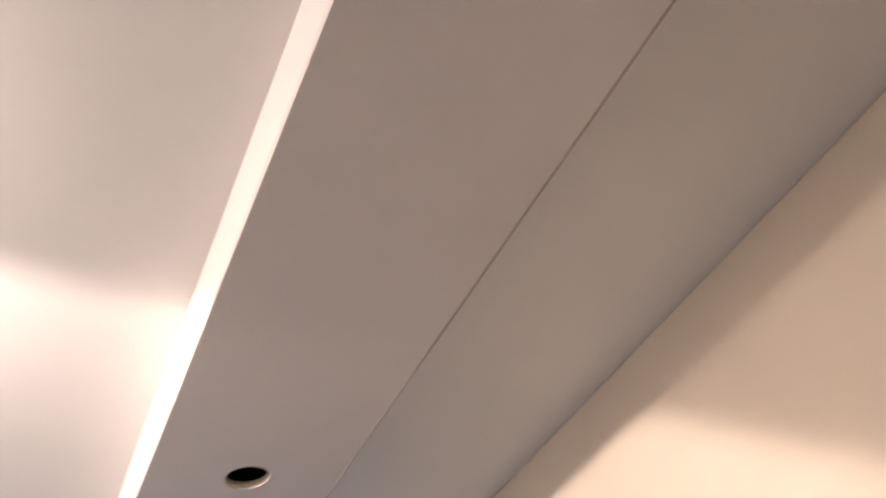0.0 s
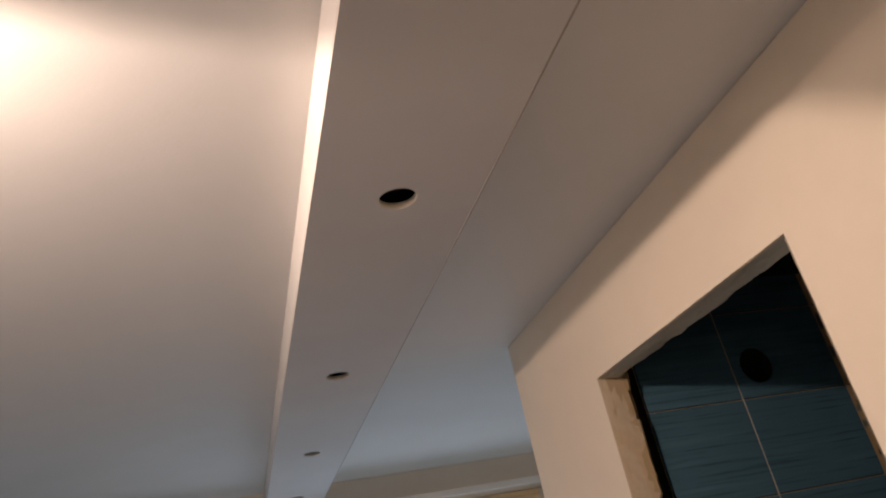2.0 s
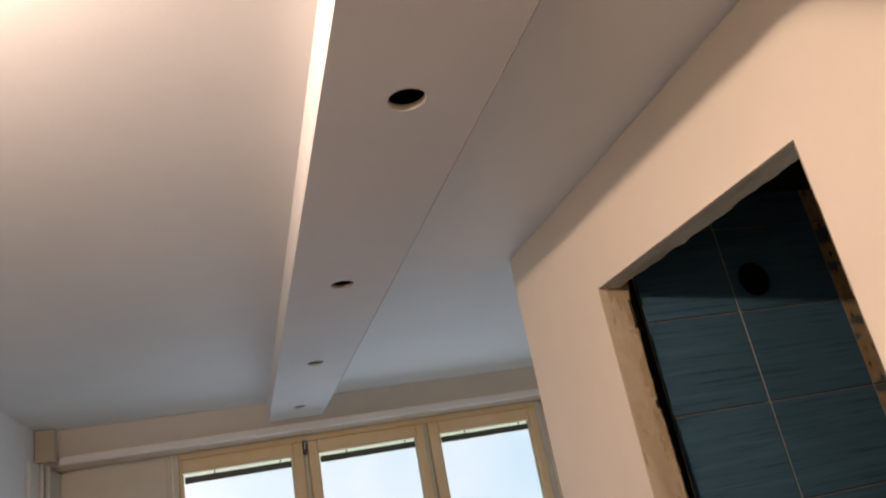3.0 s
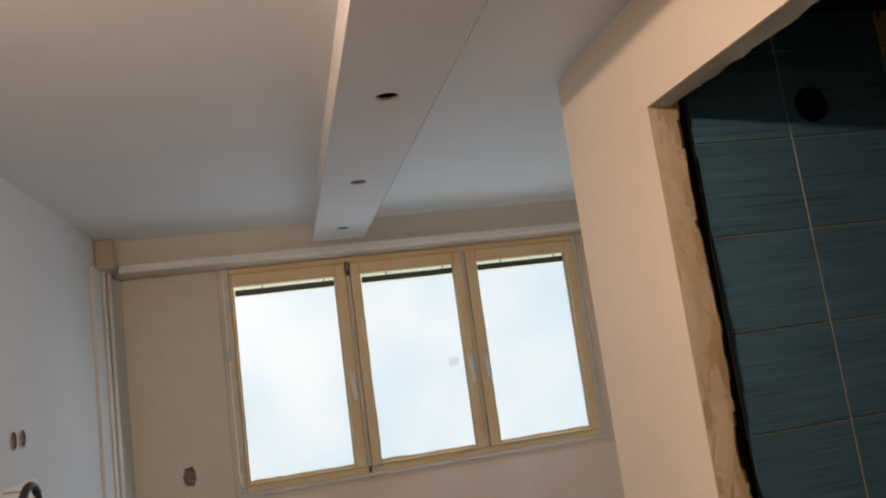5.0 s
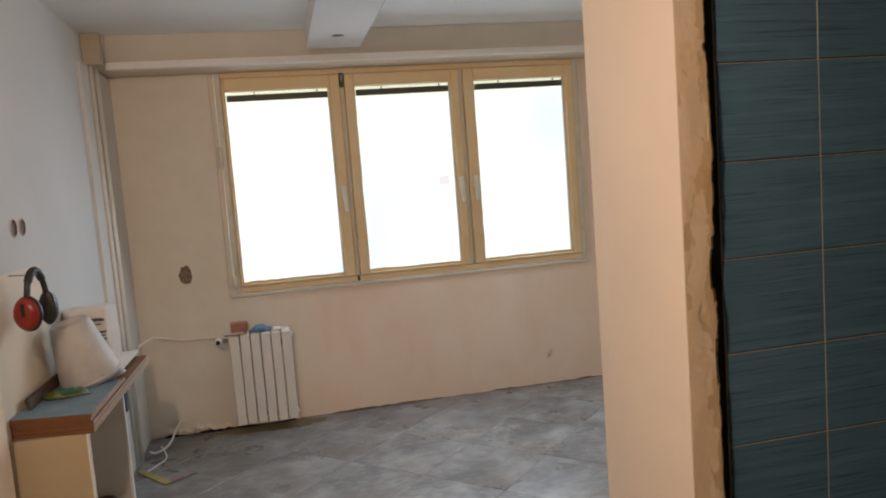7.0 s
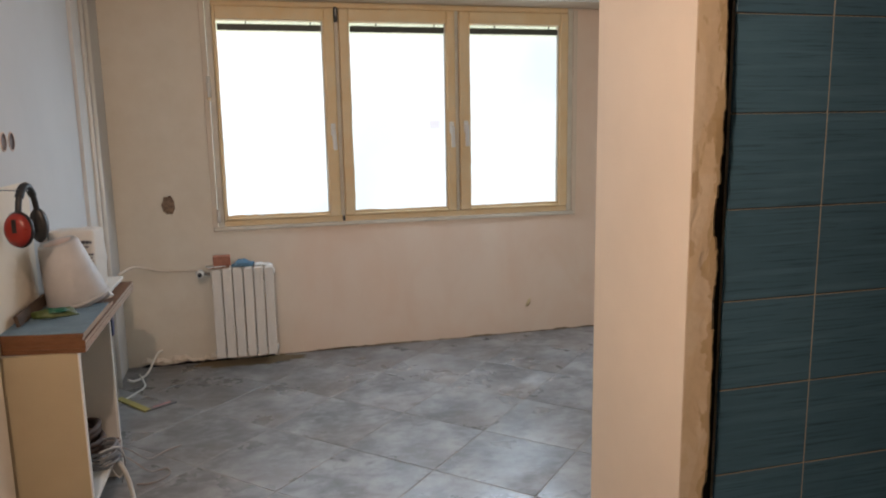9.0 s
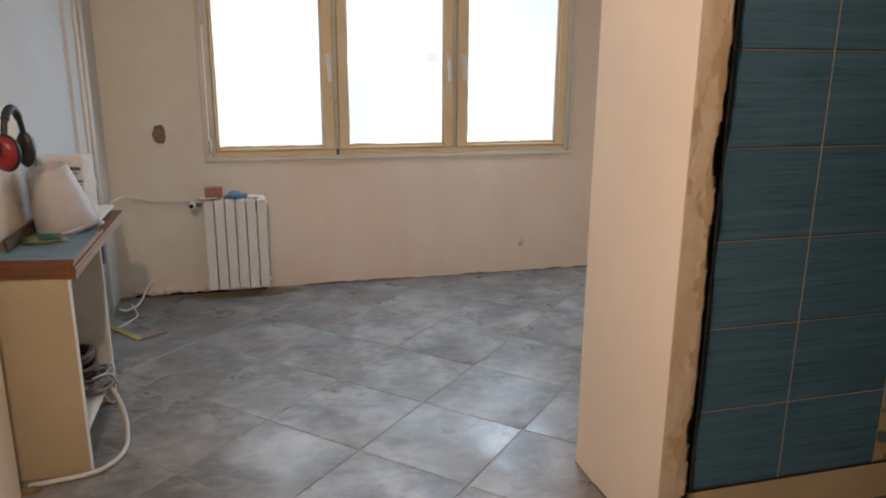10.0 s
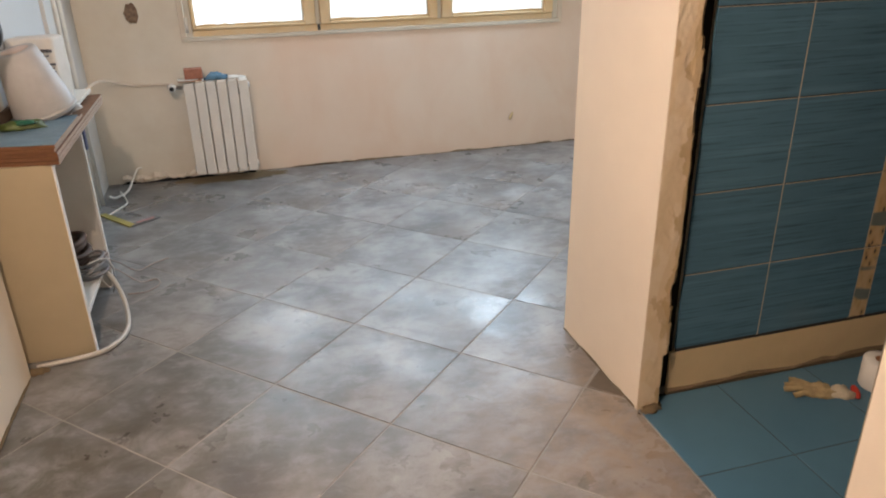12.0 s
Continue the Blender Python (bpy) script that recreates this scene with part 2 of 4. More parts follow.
def blue_tile(name, dark, light, rough, streaks=True):
    """Glazed blue tile with fine brushed streaks along its length."""
    m = Mat(name)
    info = m.node("ShaderNodeObjectInfo").outputs["Random"]
    base = m.mix(m.grey(info, 0, 0.25, 0, 1), light, dark)
    mott = m.noise(5, 4)
    base = m.mix(m.grey(mott, 0, 0.35), base, dark)
    if streaks:
        lines = m.noise(1.0, 6, 0.7, m.mapped((3, 120, 3)), 0.1)
        broad = m.noise(1.0, 3, 0.5, m.mapped((2.0, 34, 2.0)))
        base = m.mix(m.grey(lines, 0, 0.7, 0.52, 0.68), base, tuple(c * 0.35 for c in dark))
        base = m.mix(m.grey(broad, 0, 0.35, 0.5, 0.7), base, tuple(c * 1.5 for c in light))
        m.bump((lines, 0.0003))
    m.base(base, rough, spec=0.32)
    return m.m


BLUE = blue_tile("teal_blue_glazed_tile", (0.064, 0.140, 0.198), (0.100, 0.212, 0.295), 0.24)
BLUE_FLOOR = blue_tile("blue_floor_tile", (0.062, 0.145, 0.215), (0.090, 0.20, 0.285), 0.38, False)
JOINT_BLUE = plain("pale_tile_joint", (0.56, 0.49, 0.38), 0.85)

DARK_JOINT = plain("dark_tile_joint", (0.030, 0.027, 0.024), 0.9)
JOINT_GREY = plain("grey_tile_joint", (0.07, 0.075, 0.08), 0.85)


def deco_tile():
    m = Mat("patterned_border_tile")
    cells = m.node("ShaderNodeTexVoronoi", Vector=m.mapped((1, 0.45, 1)), Scale=48.0).outputs["Distance"]
    band = m.noise(1, 2, 0.5, m.mapped((3, 11, 3)))
    col = m.ramp(cells, [(0.12, (0.03, 0.03, 0.03)), (0.24, (0.50, 0.34, 0.16)), (0.7, (0.62, 0.46, 0.26))])
    col = m.mix(m.grey(band, 0, 0.9, 0.57, 0.62), col, (0.10, 0.16, 0.17))
    m.base(col, 0.3)
    return m.m


DECO = deco_tile()


def wood(name, a, b, along, rough=0.5, ring=26.0):
    m = Mat(name)
    sc = [9.0, 9.0, 9.0]
    sc["xyz".index(along)] = 0.7
    g = m.noise(ring / 5, 5, 0.6, m.mapped(sc), 0.4)
    f = m.noise(ring, 4, 0.65, m.mapped(sc))
    col = m.mix(m.grey(g, 0, 1), a, b)
    col = m.mix(m.grey(f, 0, 0.4), col, tuple(c * 0.6 for c in b))
    m.base(col, rough)
    m.bump((f, 0.0004))
    return m.m


def masked_frame():
    """Window frame under yellow paper masking tape, dusty."""
    m = Mat("tape_covered_window_frame")
    g = m.noise(6, 5, 0.6)
    f = m.noise(60, 4, 0.6)
    col = m.mix(m.grey(g, 0, 1), (0.82, 0.59, 0.315), (0.85, 0.675, 0.43))
    col = m.mix(m.grey(f, 0, 0.35, 0.5, 0.7), col, (0.72, 0.63, 0.46))
    m.base(col, 0.6)
    m.bump((f, 0.0008), (g, 0.002))
    return m.m


FRAME = masked_frame()
DUSTY = plain("dusty_white_frame", (0.74, 0.68, 0.575), 0.5, var=0.15, scale=9)
UPVC = plain("white_window_plastic", (0.74, 0.73, 0.70), 0.35)
WHITE = plain("white_gloss_enamel", (0.78, 0.75, 0.69), 0.35, var=0.08)
GLOSS = plain("clean_white_plastic", (0.86, 0.85, 0.83), 0.3, var=0.04)
RAD = plain("white_radiator_enamel", (0.80, 0.77, 0.72), 0.3, var=0.05)
PANEL = plain("cream_laminate_board", (0.43, 0.36, 0.24), 0.5, var=0.08, scale=5)
EDGE = plain("white_edge_banding", (0.78, 0.77, 0.74), 0.4, var=0.05)
PANEL_IN = plain("grey_white_laminate", (0.62, 0.60, 0.56), 0.5, var=0.1, scale=6)
BLUETOP = plain("dusty_blue_worktop_laminate", (0.15, 0.24, 0.31), 0.55, var=0.3, scale=16)
CHIP_DUSTY = wood("dusty_chipboard_side", (0.50, 0.36, 0.27), (0.40, 0.27, 0.19), "y", 0.8, 40)
CHIPX = wood("brown_chipboard_end", (0.22, 0.095, 0.038), (0.14, 0.058, 0.023), "x", 0.6, 40)
DARK = plain("dark_grey_metal", (0.05, 0.05, 0.05), 0.5)
BLACK = plain("black_plastic", (0.015, 0.015, 0.016), 0.45)
RED = plain("red_plastic_shell", (0.27, 0.022, 0.014), 0.35)
BUCKET = plain("dusty_white_plastic", (0.53, 0.52, 0.515), 0.5, var=0.28, scale=7)
PINKISH = plain("dusty_pink_plastic", (0.66, 0.50, 0.42), 0.55, var=0.15)
PAPER = plain("white_paper_sack", (0.74, 0.71, 0.66), 0.8, var=0.1, scale=20, bumps=0.002)
INK = plain("dark_print_ink", (0.10, 0.10, 0.11), 0.7)
GREEN = plain("green_foil_packet", (0.10, 0.14, 0.035), 0.4, var=0.4, scale=25)
GREEN2 = plain("emerald_foil", (0.012, 0.13, 0.075), 0.35, var=0.3)
BRICK = plain("pink_brick_sponge", (0.48, 0.20, 0.13), 0.9, var=0.25, scale=40, bumps=0.003)
BLUERAG = plain("blue_cloth", (0.13, 0.26, 0.37), 0.9, var=0.3, scale=50, bumps=0.003)
YELLOW = plain("yellow_painted_metal", (0.43, 0.355, 0.10), 0.4, var=0.25)
STEEL = plain("scuffed_steel", (0.42, 0.41, 0.40), 0.35, 0.9, 0.2)
PINKPRINT = plain("faded_pink_print", (0.45, 0.22, 0.22), 0.6)
GLOVE = plain("beige_work_glove_cloth", (0.48, 0.37, 0.20), 0.95, var=0.3, scale=45, bumps=0.003)
GLOVECUFF = plain("pale_knitted_cuff", (0.66, 0.58, 0.44), 0.95, var=0.2, scale=60, bumps=0.003)
REDTRIM = plain("red_cuff_trim", (0.55, 0.05, 0.03), 0.9)
TISSUE = plain("white_tissue_paper", (0.80, 0.77, 0.72), 0.95, var=0.05)
CABLE = plain("white_cable_sheath", (0.72, 0.70, 0.66), 0.4, var=0.08)
CABLE_PINK = plain("pale_pink_wire", (0.42, 0.34, 0.30), 0.5)
CABLE_GREY = plain("grey_cable", (0.22, 0.22, 0.23), 0.45)
COIL_BROWN = plain("brown_rubber_hose", (0.10, 0.06, 0.045), 0.6)
DARK_BROWN = wood("dark_brown_strip", (0.08, 0.045, 0.024), (0.05, 0.028, 0.014), "y", 0.7)
BLIND = plain("dark_olive_blind_rail", (0.07, 0.075, 0.06), 0.5)
CARDBOARD = plain("brown_cardboard", (0.40, 0.20, 0.10), 0.85, var=0.2)
NAVY = plain("navy_plastic_plate", (0.03, 0.05, 0.14), 0.4)


def pane_material():
    m = bpy.data.materials.new("window_pane_glass")
    m.use_nodes = True
    t = m.node_tree
    t.nodes.remove(t.nodes["Principled BSDF"])
    clear, gloss, mix = t.nodes.new("ShaderNodeBsdfTransparent"), t.nodes.new("ShaderNodeBsdfGlossy"), t.nodes.new("ShaderNodeMixShader")
    gloss.inputs["Roughness"].default_value = 0.35
    mix.inputs[0].default_value = 0.06
    t.links.new(clear.outputs[0], mix.inputs[1])
    t.links.new(gloss.outputs[0], mix.inputs[2])
    t.links.new(mix.outputs[0], t.nodes["Material Output"].inputs[0])
    return m


def daylight_material():
    """Overcast daylight behind a milky protective film."""
    m = bpy.data.materials.new("overcast_daylight")
    m.use_nodes = True
    t = m.node_tree
    t.nodes.remove(t.nodes["Principled BSDF"])
    co = t.nodes.new("ShaderNodeTexCoord")
    n, r, e = t.nodes.new("ShaderNodeTexNoise"), t.nodes.new("ShaderNodeValToRGB"), t.nodes.new("ShaderNodeEmission")
    n.inputs["Scale"].default_value, n.inputs["Detail"].default_value = 1.6, 3
    r.color_ramp.elements[0].position, r.color_ramp.elements[0].color = 0.3, (0.66, 0.86, 0.96, 1)
    r.color_ramp.elements[1].position, r.color_ramp.elements[1].color = 0.7, (0.86, 0.96, 1.0, 1)
    t.links.new(co.outputs["Object"], n.inputs["Vector"])
    t.links.new(n.outputs["Fac"], r.inputs["Fac"])
    t.links.new(r.outputs[0], e.inputs[0])
    e.inputs[1].default_value = 0.98
    t.links.new(e.outputs[0], t.nodes["Material Output"].inputs[0])
    return m


def tint_material():
    m = bpy.data.materials.new("pale_pink_film")
    m.use_nodes = True
    t = m.node_tree
    t.nodes.remove(t.nodes["Principled BSDF"])
    clear = t.nodes.new("ShaderNodeBsdfTransparent")
    clear.inputs[0].default_value = (0.93, 0.89, 0.90, 1)
    t.links.new(clear.outputs[0], t.nodes["Material Output"].inputs[0])
    return m


PANE, DAY = pane_material(), daylight_material()

# ---- the plan, in metres ----
XW, XE, XR = -1.150, 0.737, 2.40          # west wall, east wall of the hall, far east wall
YS, YN = -1.60, 4.50                      # south and north (window) walls
ZC = 2.305                                # ceiling
DOOR_Y0, DOOR_Y1, DOOR_Z = 0.815, 1.566, 2.018
TILE_Y, PIER_Y = 1.614, 2.094
T = 0.12


def structure(name, bm, mat, label, category, smooth=False):
    return tagged(part(name, bm, mat, smooth=smooth), label, category, kind="structure")


# small flood lamp of the hall on its wall bracket
flood = thing("flood_lamp", "small dark flood lamp head on a wall bracket", "flood lamp", at=tuple(Vector(LAMP) - 0.075 * AIM))
part("head", moved(boxed(-0.028, 0.028, -0.012, 0.012, -0.022, 0.022, bevel=0.004, segments=2), pose(0, 0, 0, -48, 0, 0)), DARK, flood)
part("bracket", tubed([(-0.02, 0.0, 0.0), (-0.25, -0.01, -0.01), (XW - LAMP[0] - 0.005, -0.01, -0.01)], 0.006, 10), DARK, flood, "", True)

# ceiling and floor slab
structure("ceiling", boxed(XW - T, XR + T, YS - T, YN + T, ZC, ZC + 0.15), CEIL, "smooth white painted ceiling with grey shading", "ceiling")
floor = structure("floor", boxed(XW - T, XR + T, YS - T, YN + T, -0.15, -0.0014), GROUT, "grey concrete-look tiles laid diagonally with pale joints", "floor")

# west wall, south wall, far east wall
structure("wall_west", boxed(XW - T, XW, YS - T, YN + T, -0.15, ZC), WALL_WHITE, "white painted plaster side wall", "wall")
structure("wall_south", boxed(XW, XR, YS - T, YS, -0.15, ZC), WALL, "plain cream wall closing the hall", "wall")
structure("wall_east_far", boxed(XR, XR + T, YS - T, YN + T, -0.15, ZC), WALL, "plain cream side wall", "wall")

# north wall with the window opening and a broken hole for a socket
WX0, WX1, WZ0, WZ1 = -0.565, 1.75, 0.825, 2.165
hole = ring_points(-0.836, 0.976, 0.037, 0.058, 20, 0.28, 3)
bm = plate([(XW, -0.15), (XR, -0.15), (XR, ZC), (XW, ZC)], [[(WX0, WZ0), (WX1, WZ0), (WX1, WZ1), (WX0, WZ1)], hole], 0.14)
moved(bm, pose(0, YN, 0, 90, 0, 0))
structure("wall_north", bm, PRIMED, "peach primed window wall with a broken socket hole", "wall")
bm = boxed(-0.90, -0.77, YN + 0.028, YN + 0.04, 0.89, 1.06)
structure("socket_hole_back", bm, plain("dusty_brown_brick", (0.42, 0.30, 0.22), 0.95, var=0.6, scale=40, bumps=0.004), "dusty brick at the bottom of the hole", "wall")

def ragged_foot(x0, x1, low, high, y, out, seed, step=0.02):
    """A thin uneven lip along the foot of the wall."""
    rnd = random.Random(seed)
    bm, rows, x, h = bmesh.new(), [], x0, (low + high) / 2
    while x < x1:
        h = min(max(h + rnd.uniform(-0.5, 0.5) * (high - low), low), high)
        d = out * rnd.uniform(0.6, 1.2)
        rows.append([bm.verts.new((x, y - d * 0.6, -0.002)), bm.verts.new((x, y - d, h * 0.6)), bm.verts.new((x, y, h))])
        x += step * rnd.uniform(0.4, 1.5)
    for a, b in zip(rows, rows[1:]):
        for k in range(2):
            bm.faces.new((a[k], b[k], b[k + 1], a[k + 1]))
    return bm


def crumple_lump():
    """A flat little heap of rubble."""
    bm = bmesh.new()
    bmesh.ops.create_icosphere(bm, subdivisions=3, radius=1.0)
    for v in bm.verts:
        k = 1 + 0.5 * noise.noise(v.co * 2.3) + 0.25 * noise.noise(v.co * 6)
        v.co = Vector((v.co.x * 0.04 * k, v.co.y * 0.022 * k, max(v.co.z, 0) * 0.016 * k))
    return bm


structure("foot_gap", ragged_foot(-0.24, XR, 0.003, 0.012, YN, 0.004, 3), DIRT, "dark ragged gap at the foot of the wall", "gap")
structure("foot_lip", ragged_foot(XW + 0.1, -0.26, 0.025, 0.055, YN, 0.022, 5), LINTEL, "rough lip of filler along the floor", "trim")
structure("foot_dark_strip", ragged_foot(XW + 0.1, -0.26, 0.004, 0.018, YN - 0.018, 0.006, 8), VOID, "dark ragged strip below the filler lip", "gap")
structure("foot_gap_east", moved(ragged_foot(0, PIER_Y - DOOR_Y1, 0.002, 0.008, 0, 0.003, 13), Matrix.Translation((XE, PIER_Y, 0)) @ pose(0, 0, 0, 0, 0, -90)), DIRT, "dirty joint at the foot of the wall", "gap")

scuff = moved(crumple_lump(), Matrix.Translation((1.44, YN, 0.21)) @ pose(0, 0, 0, 90, 0, 0) @ pose(0, 0, 0, 0, 0, 62) @ Matrix.Diagonal((0.7, 0.5, 0.35, 1)))
structure("wall_scuff", scuff, SCREED, "small brown scuff on the wall", "mark", True)

# boxed lintel over the window
bm = boxed(XW, XR, 4.06, YN - 0.002, 2.157, ZC - 0.001)
for v in bm.verts:
    if v.co.y < 4.1 and v.co.z < 2.2:
        v.co.y = 4.27
bmesh.ops.bevel(bm, geom=bm.edges[:], offset=0.004, segments=1, affect="EDGES", profile=0.5)
structure("lintel", bm, LINTEL, "cream boxed-in lintel above the window", "lintel")

# white strip added for the light the window throws under the lintel
structure("lintel_lit_strip", moved(boxed(XW + 0.06, XR, -0.012, 0.012, 0.0, 0.040, bevel=0.004, segments=2), pose(0, 4.222, 2.153, -10, 0, 0)), GLOSS, "white strip for the lintel's window-lit underside", "rail")

# east wall of the hall with the doorway
outline = [(YS, -0.15), (DOOR_Y0, -0.15), (DOOR_Y0, DOOR_Z), (DOOR_Y1 + 0.004, DOOR_Z), (DOOR_Y1 + 0.004, -0.15), (PIER_Y, -0.15), (PIER_Y, ZC - 0.001), (YS, ZC - 0.001)]
wall_e = moved(plate(outline, [], 0.066), Matrix(((0, 0, 1, XE + 0.066), (1, 0, 0, 0), (0, 1, 0, 0), (0, 0, 0, 1))))
structure("wall_east", wall_e, WALL, "cream painted wall round a rough doorway", "wall")
structure("wall_pier", boxed(XE + 0.068, XR, TILE_Y + 0.05, PIER_Y - 0.002, -0.15, ZC - 0.001), WALL, "cream painted rear of the bathroom wall", "wall")


def rough_strip(length, width, depth, step, seed, ragged, lump, cols=7, foot=1.0):
    """A hand-trowelled strip: runs along z, faces -y, broken and layered on its +x side."""
    rnd = random.Random(seed)
    bm = bmesh.new()
    grid = []
    for i in range(int(length / step) + 1):
        z = i * step
        edge = ragged * (1.7 * noise.noise(Vector((3.1 * z, seed, 0))) + 0.9 * noise.noise(Vector((19 * z, seed, 3))) + 0.6 * noise.noise(Vector((70 * z, seed, 6))))
        bite = noise.noise(Vector((6.5 * z, seed, 9)))
        if bite > 0.30:
            edge -= ragged * (1.2 + 2.0 * (bite - 0.30))
        w = (width + edge) * (foot if z < 0.185 + 2.0 * edge else 1.0)
        shelf = 0.90 + 0.10 * noise.noise(Vector((5 * z, seed, 21)))      # where the outer coat has come off
        row = []
        for j in range(cols):
            u = j / (cols - 1)
            x = w * u
            k = noise.noise(Vector((x * 22, z * 14, seed))) * lump + noise.noise(Vector((x * 70, z * 60, seed + 5))) * lump * 0.4
            if u > shelf and noise.noise(Vector((4 * z, seed, 33))) > 0.05:
                k += 0.005
            k += 0.010 * max(0.0, noise.noise(Vector((x * 26 + 9, z * 11, seed + 11))) - 0.38)
            row.append(bm.verts.new((x, k + (0.004 if j == cols - 1 else 0.0) if j else 0.0, z)))
        row.append(bm.verts.new((w - 0.004 + 0.006 * (rnd.random() - 0.5), depth, z)))
        grid.append(row)
    for a, b in zip(grid, grid[1:]):
        for j in range(cols):
            bm.faces.new((a[j], a[j + 1], b[j + 1], b[j]))
    return bm


# trowelled door jambs and lintel soffit
bm = moved(rough_strip(DOOR_Z + 0.02, 0.087, 0.075, 0.0035, 7, 0.0046, 0.0016, 15, 0.84), pose(XE + 0.001, DOOR_Y1, 0.0))
structure("door_jamb_far", bm, JAMB, "rough trowelled sandy plaster on the doorway edge", "door jamb")
bm = moved(rough_strip(DOOR_Z, 0.068, 0.02, 0.015, 11, 0.006, 0.003), Matrix.Translation((XE + 0.001, DOOR_Y0 + 0.004, 0)) @ Matrix.Diagonal((1, -1, 1, 1)))
structure("door_jamb_near", bm, GYPSUM, "rough pale plaster on the nearer doorway edge", "door jamb")
bm = moved(rough_strip(DOOR_Y1 - DOOR_Y0, 0.072, 0.02, 0.010, 19, 0.009, 0.004), Matrix.Translation((XE + 0.001, DOOR_Y0, DOOR_Z - 0.004)) @ pose(0, 0, 0, -90, 0, 0) @ Matrix.Diagonal((1, -1, 1, 1)))
structure("door_soffit", bm, GYPSUM, "rough grey plaster under the door lintel", "door jamb")
# recessed panel whose dark colour gives the gap its deep shade
structure("jamb_gap", boxed(XE + 0.0685, 0.90, TILE_Y + 0.0462, TILE_Y + 0.049, -0.01, ZC - 0.002), plain("gap_depth_shade", (0.022, 0.017, 0.012), 0.95), "gap beside the bathroom tiles, its depth coloured dark", "gap")

# small dirty cut tile at the foot of the wall beside the doorway
cut = bmesh.new()
low = [cut.verts.new((x, y, z)) for z in (0.0006, 0.0016) for x, y in ((XE - 0.001, 1.805), (XE - 0.082, 1.730), (XE - 0.001, 1.640))]
cut.faces.new(low[3:])
for i in range(3):
    cut.faces.new((low[i], low[(i + 1) % 3], low[3 + (i + 1) % 3], low[3 + i]))
bmesh.ops.recalc_face_normals(cut, faces=cut.faces[:])
structure("floor_dirt", cut, plaster("brown_trodden_dirt", (0.21, 0.165, 0.12), 0.3, bumps=0.001, rough=0.8), "trodden brown dirt on a cut floor tile", "dirt")

# bathroom shell: the missing light is put into its near-black colour
structure("bathroom_wall_back", boxed(0.885, XR, TILE_Y + 0.0030, TILE_Y + 0.0095, -0.15, ZC - 0.002), DARK_JOINT, "blue tiled bathroom wall with pale joints", "wall")
structure("bathroom_wall_front", boxed(XE + 0.087, XR, -0.4, -0.3, -0.15, ZC - 0.002), VOID, "unlit rear wall of the bathroom, coloured near black", "wall")
structure("bathroom_ceiling", boxed(XE + 0.068, XR, -0.3, TILE_Y + 0.045, ZC - 0.02, ZC - 0.003), VOID, "bathroom ceiling coloured near black for its darkness", "ceiling")
structure("bathroom_wall_side", boxed(XR - 0.02, XR - 0.002, -0.3, TILE_Y + 0.001, -0.0005, ZC - 0.021), VOID, "bathroom side wall coloured near black for its darkness", "wall")
structure("bathroom_plinth", boxed(0.868, XR - 0.021, TILE_Y + 0.0020, TILE_Y + 0.012, -0.01, 0.1510, bevel=0.001), SCREED, "bare plaster strip below the tiles", "trim")

structure("plinth_dirt", ragged_foot(0.868, XR - 0.03, 0.010, 0.030, TILE_Y + 0.0020, 0.007, 17, 0.06), DIRT, "damp dark edge of the plaster strip", "gap")
structure("west_foot_dirt", moved(ragged_foot(0, 2.66, 0.004, 0.016, 0, 0.005, 23), Matrix.Translation((XW + 0.0382, -0.32, 0)) @ pose(0, 0, 0, 0, 0, 90)), DIRT, "dirty joint at the foot of the wall", "gap")
structure("corner_rubble", moved(crumple_lump(), pose(XW + 0.050, 2.365, 0.0)), DIRT, "brown rubble in the corner", "dirt", True)
structure("jamb_rubble", moved(crumple_lump(), pose(XE + 0.045, DOOR_Y1 - 0.008, 0.0, 0, 0, 20)), DIRT, "brown rubble at the foot of the jamb", "dirt", True)

# ---- beam: a hollow plasterboard box with round cut-outs ----
BX0, BX1, BZ = -0.018, 0.277, 2.200
SPOT_X, SPOTS = 0.129, (0.030, 0.954, 1.880, 2.805, 3.741)
beam = thing("ceiling_beam", "white plasterboard ceiling beam with round lamp cut-outs", "ceiling beam")
bm = plate([(BX0, YS), (BX1, YS), (BX1, 4.058), (BX0, 4.058)], [ring_points(SPOT_X, y, 0.0335, 0.0335, 32) for y in SPOTS], -0.0125)
part("underside", moved(bm, pose(0, 0, BZ)), BOARD, beam, "underside toned grey for its shade")
for name, x0 in (("side", BX0), ("side", BX1 - 0.0125)):
    part(name, boxed(x0, x0 + 0.0125, YS, 4.058, BZ + 0.0126, ZC - 0.0005), CEIL, beam)
for y in SPOTS:
    bm = lathe([(0.0338, 0.0125), (0.0326, 0.0122), (0.0326, 0.0012), (0.0338, 0.001)], 32)
    part("cutout_rim", moved(bm, pose(SPOT_X, y, BZ - 0.0003)), GYPSUM, beam, "raw chalky cut-out edge", True)
# grey strip draws a thin dark line along the edge
part("edge_strip_grey", boxed(BX1 - 0.0026, BX1 + 0.0006, YS, 4.057, BZ - 0.0009, BZ + 0.004), plain("grey_edge_line", (0.38, 0.335, 0.305), 0.6), beam, "thin grey strip along the beam's lower edge")
part("lining", boxed(BX0 + 0.0126, BX1 - 0.0126, YS, 4.05, BZ + 0.088, BZ + 0.1), VOID, beam, "dark inside of the beam")

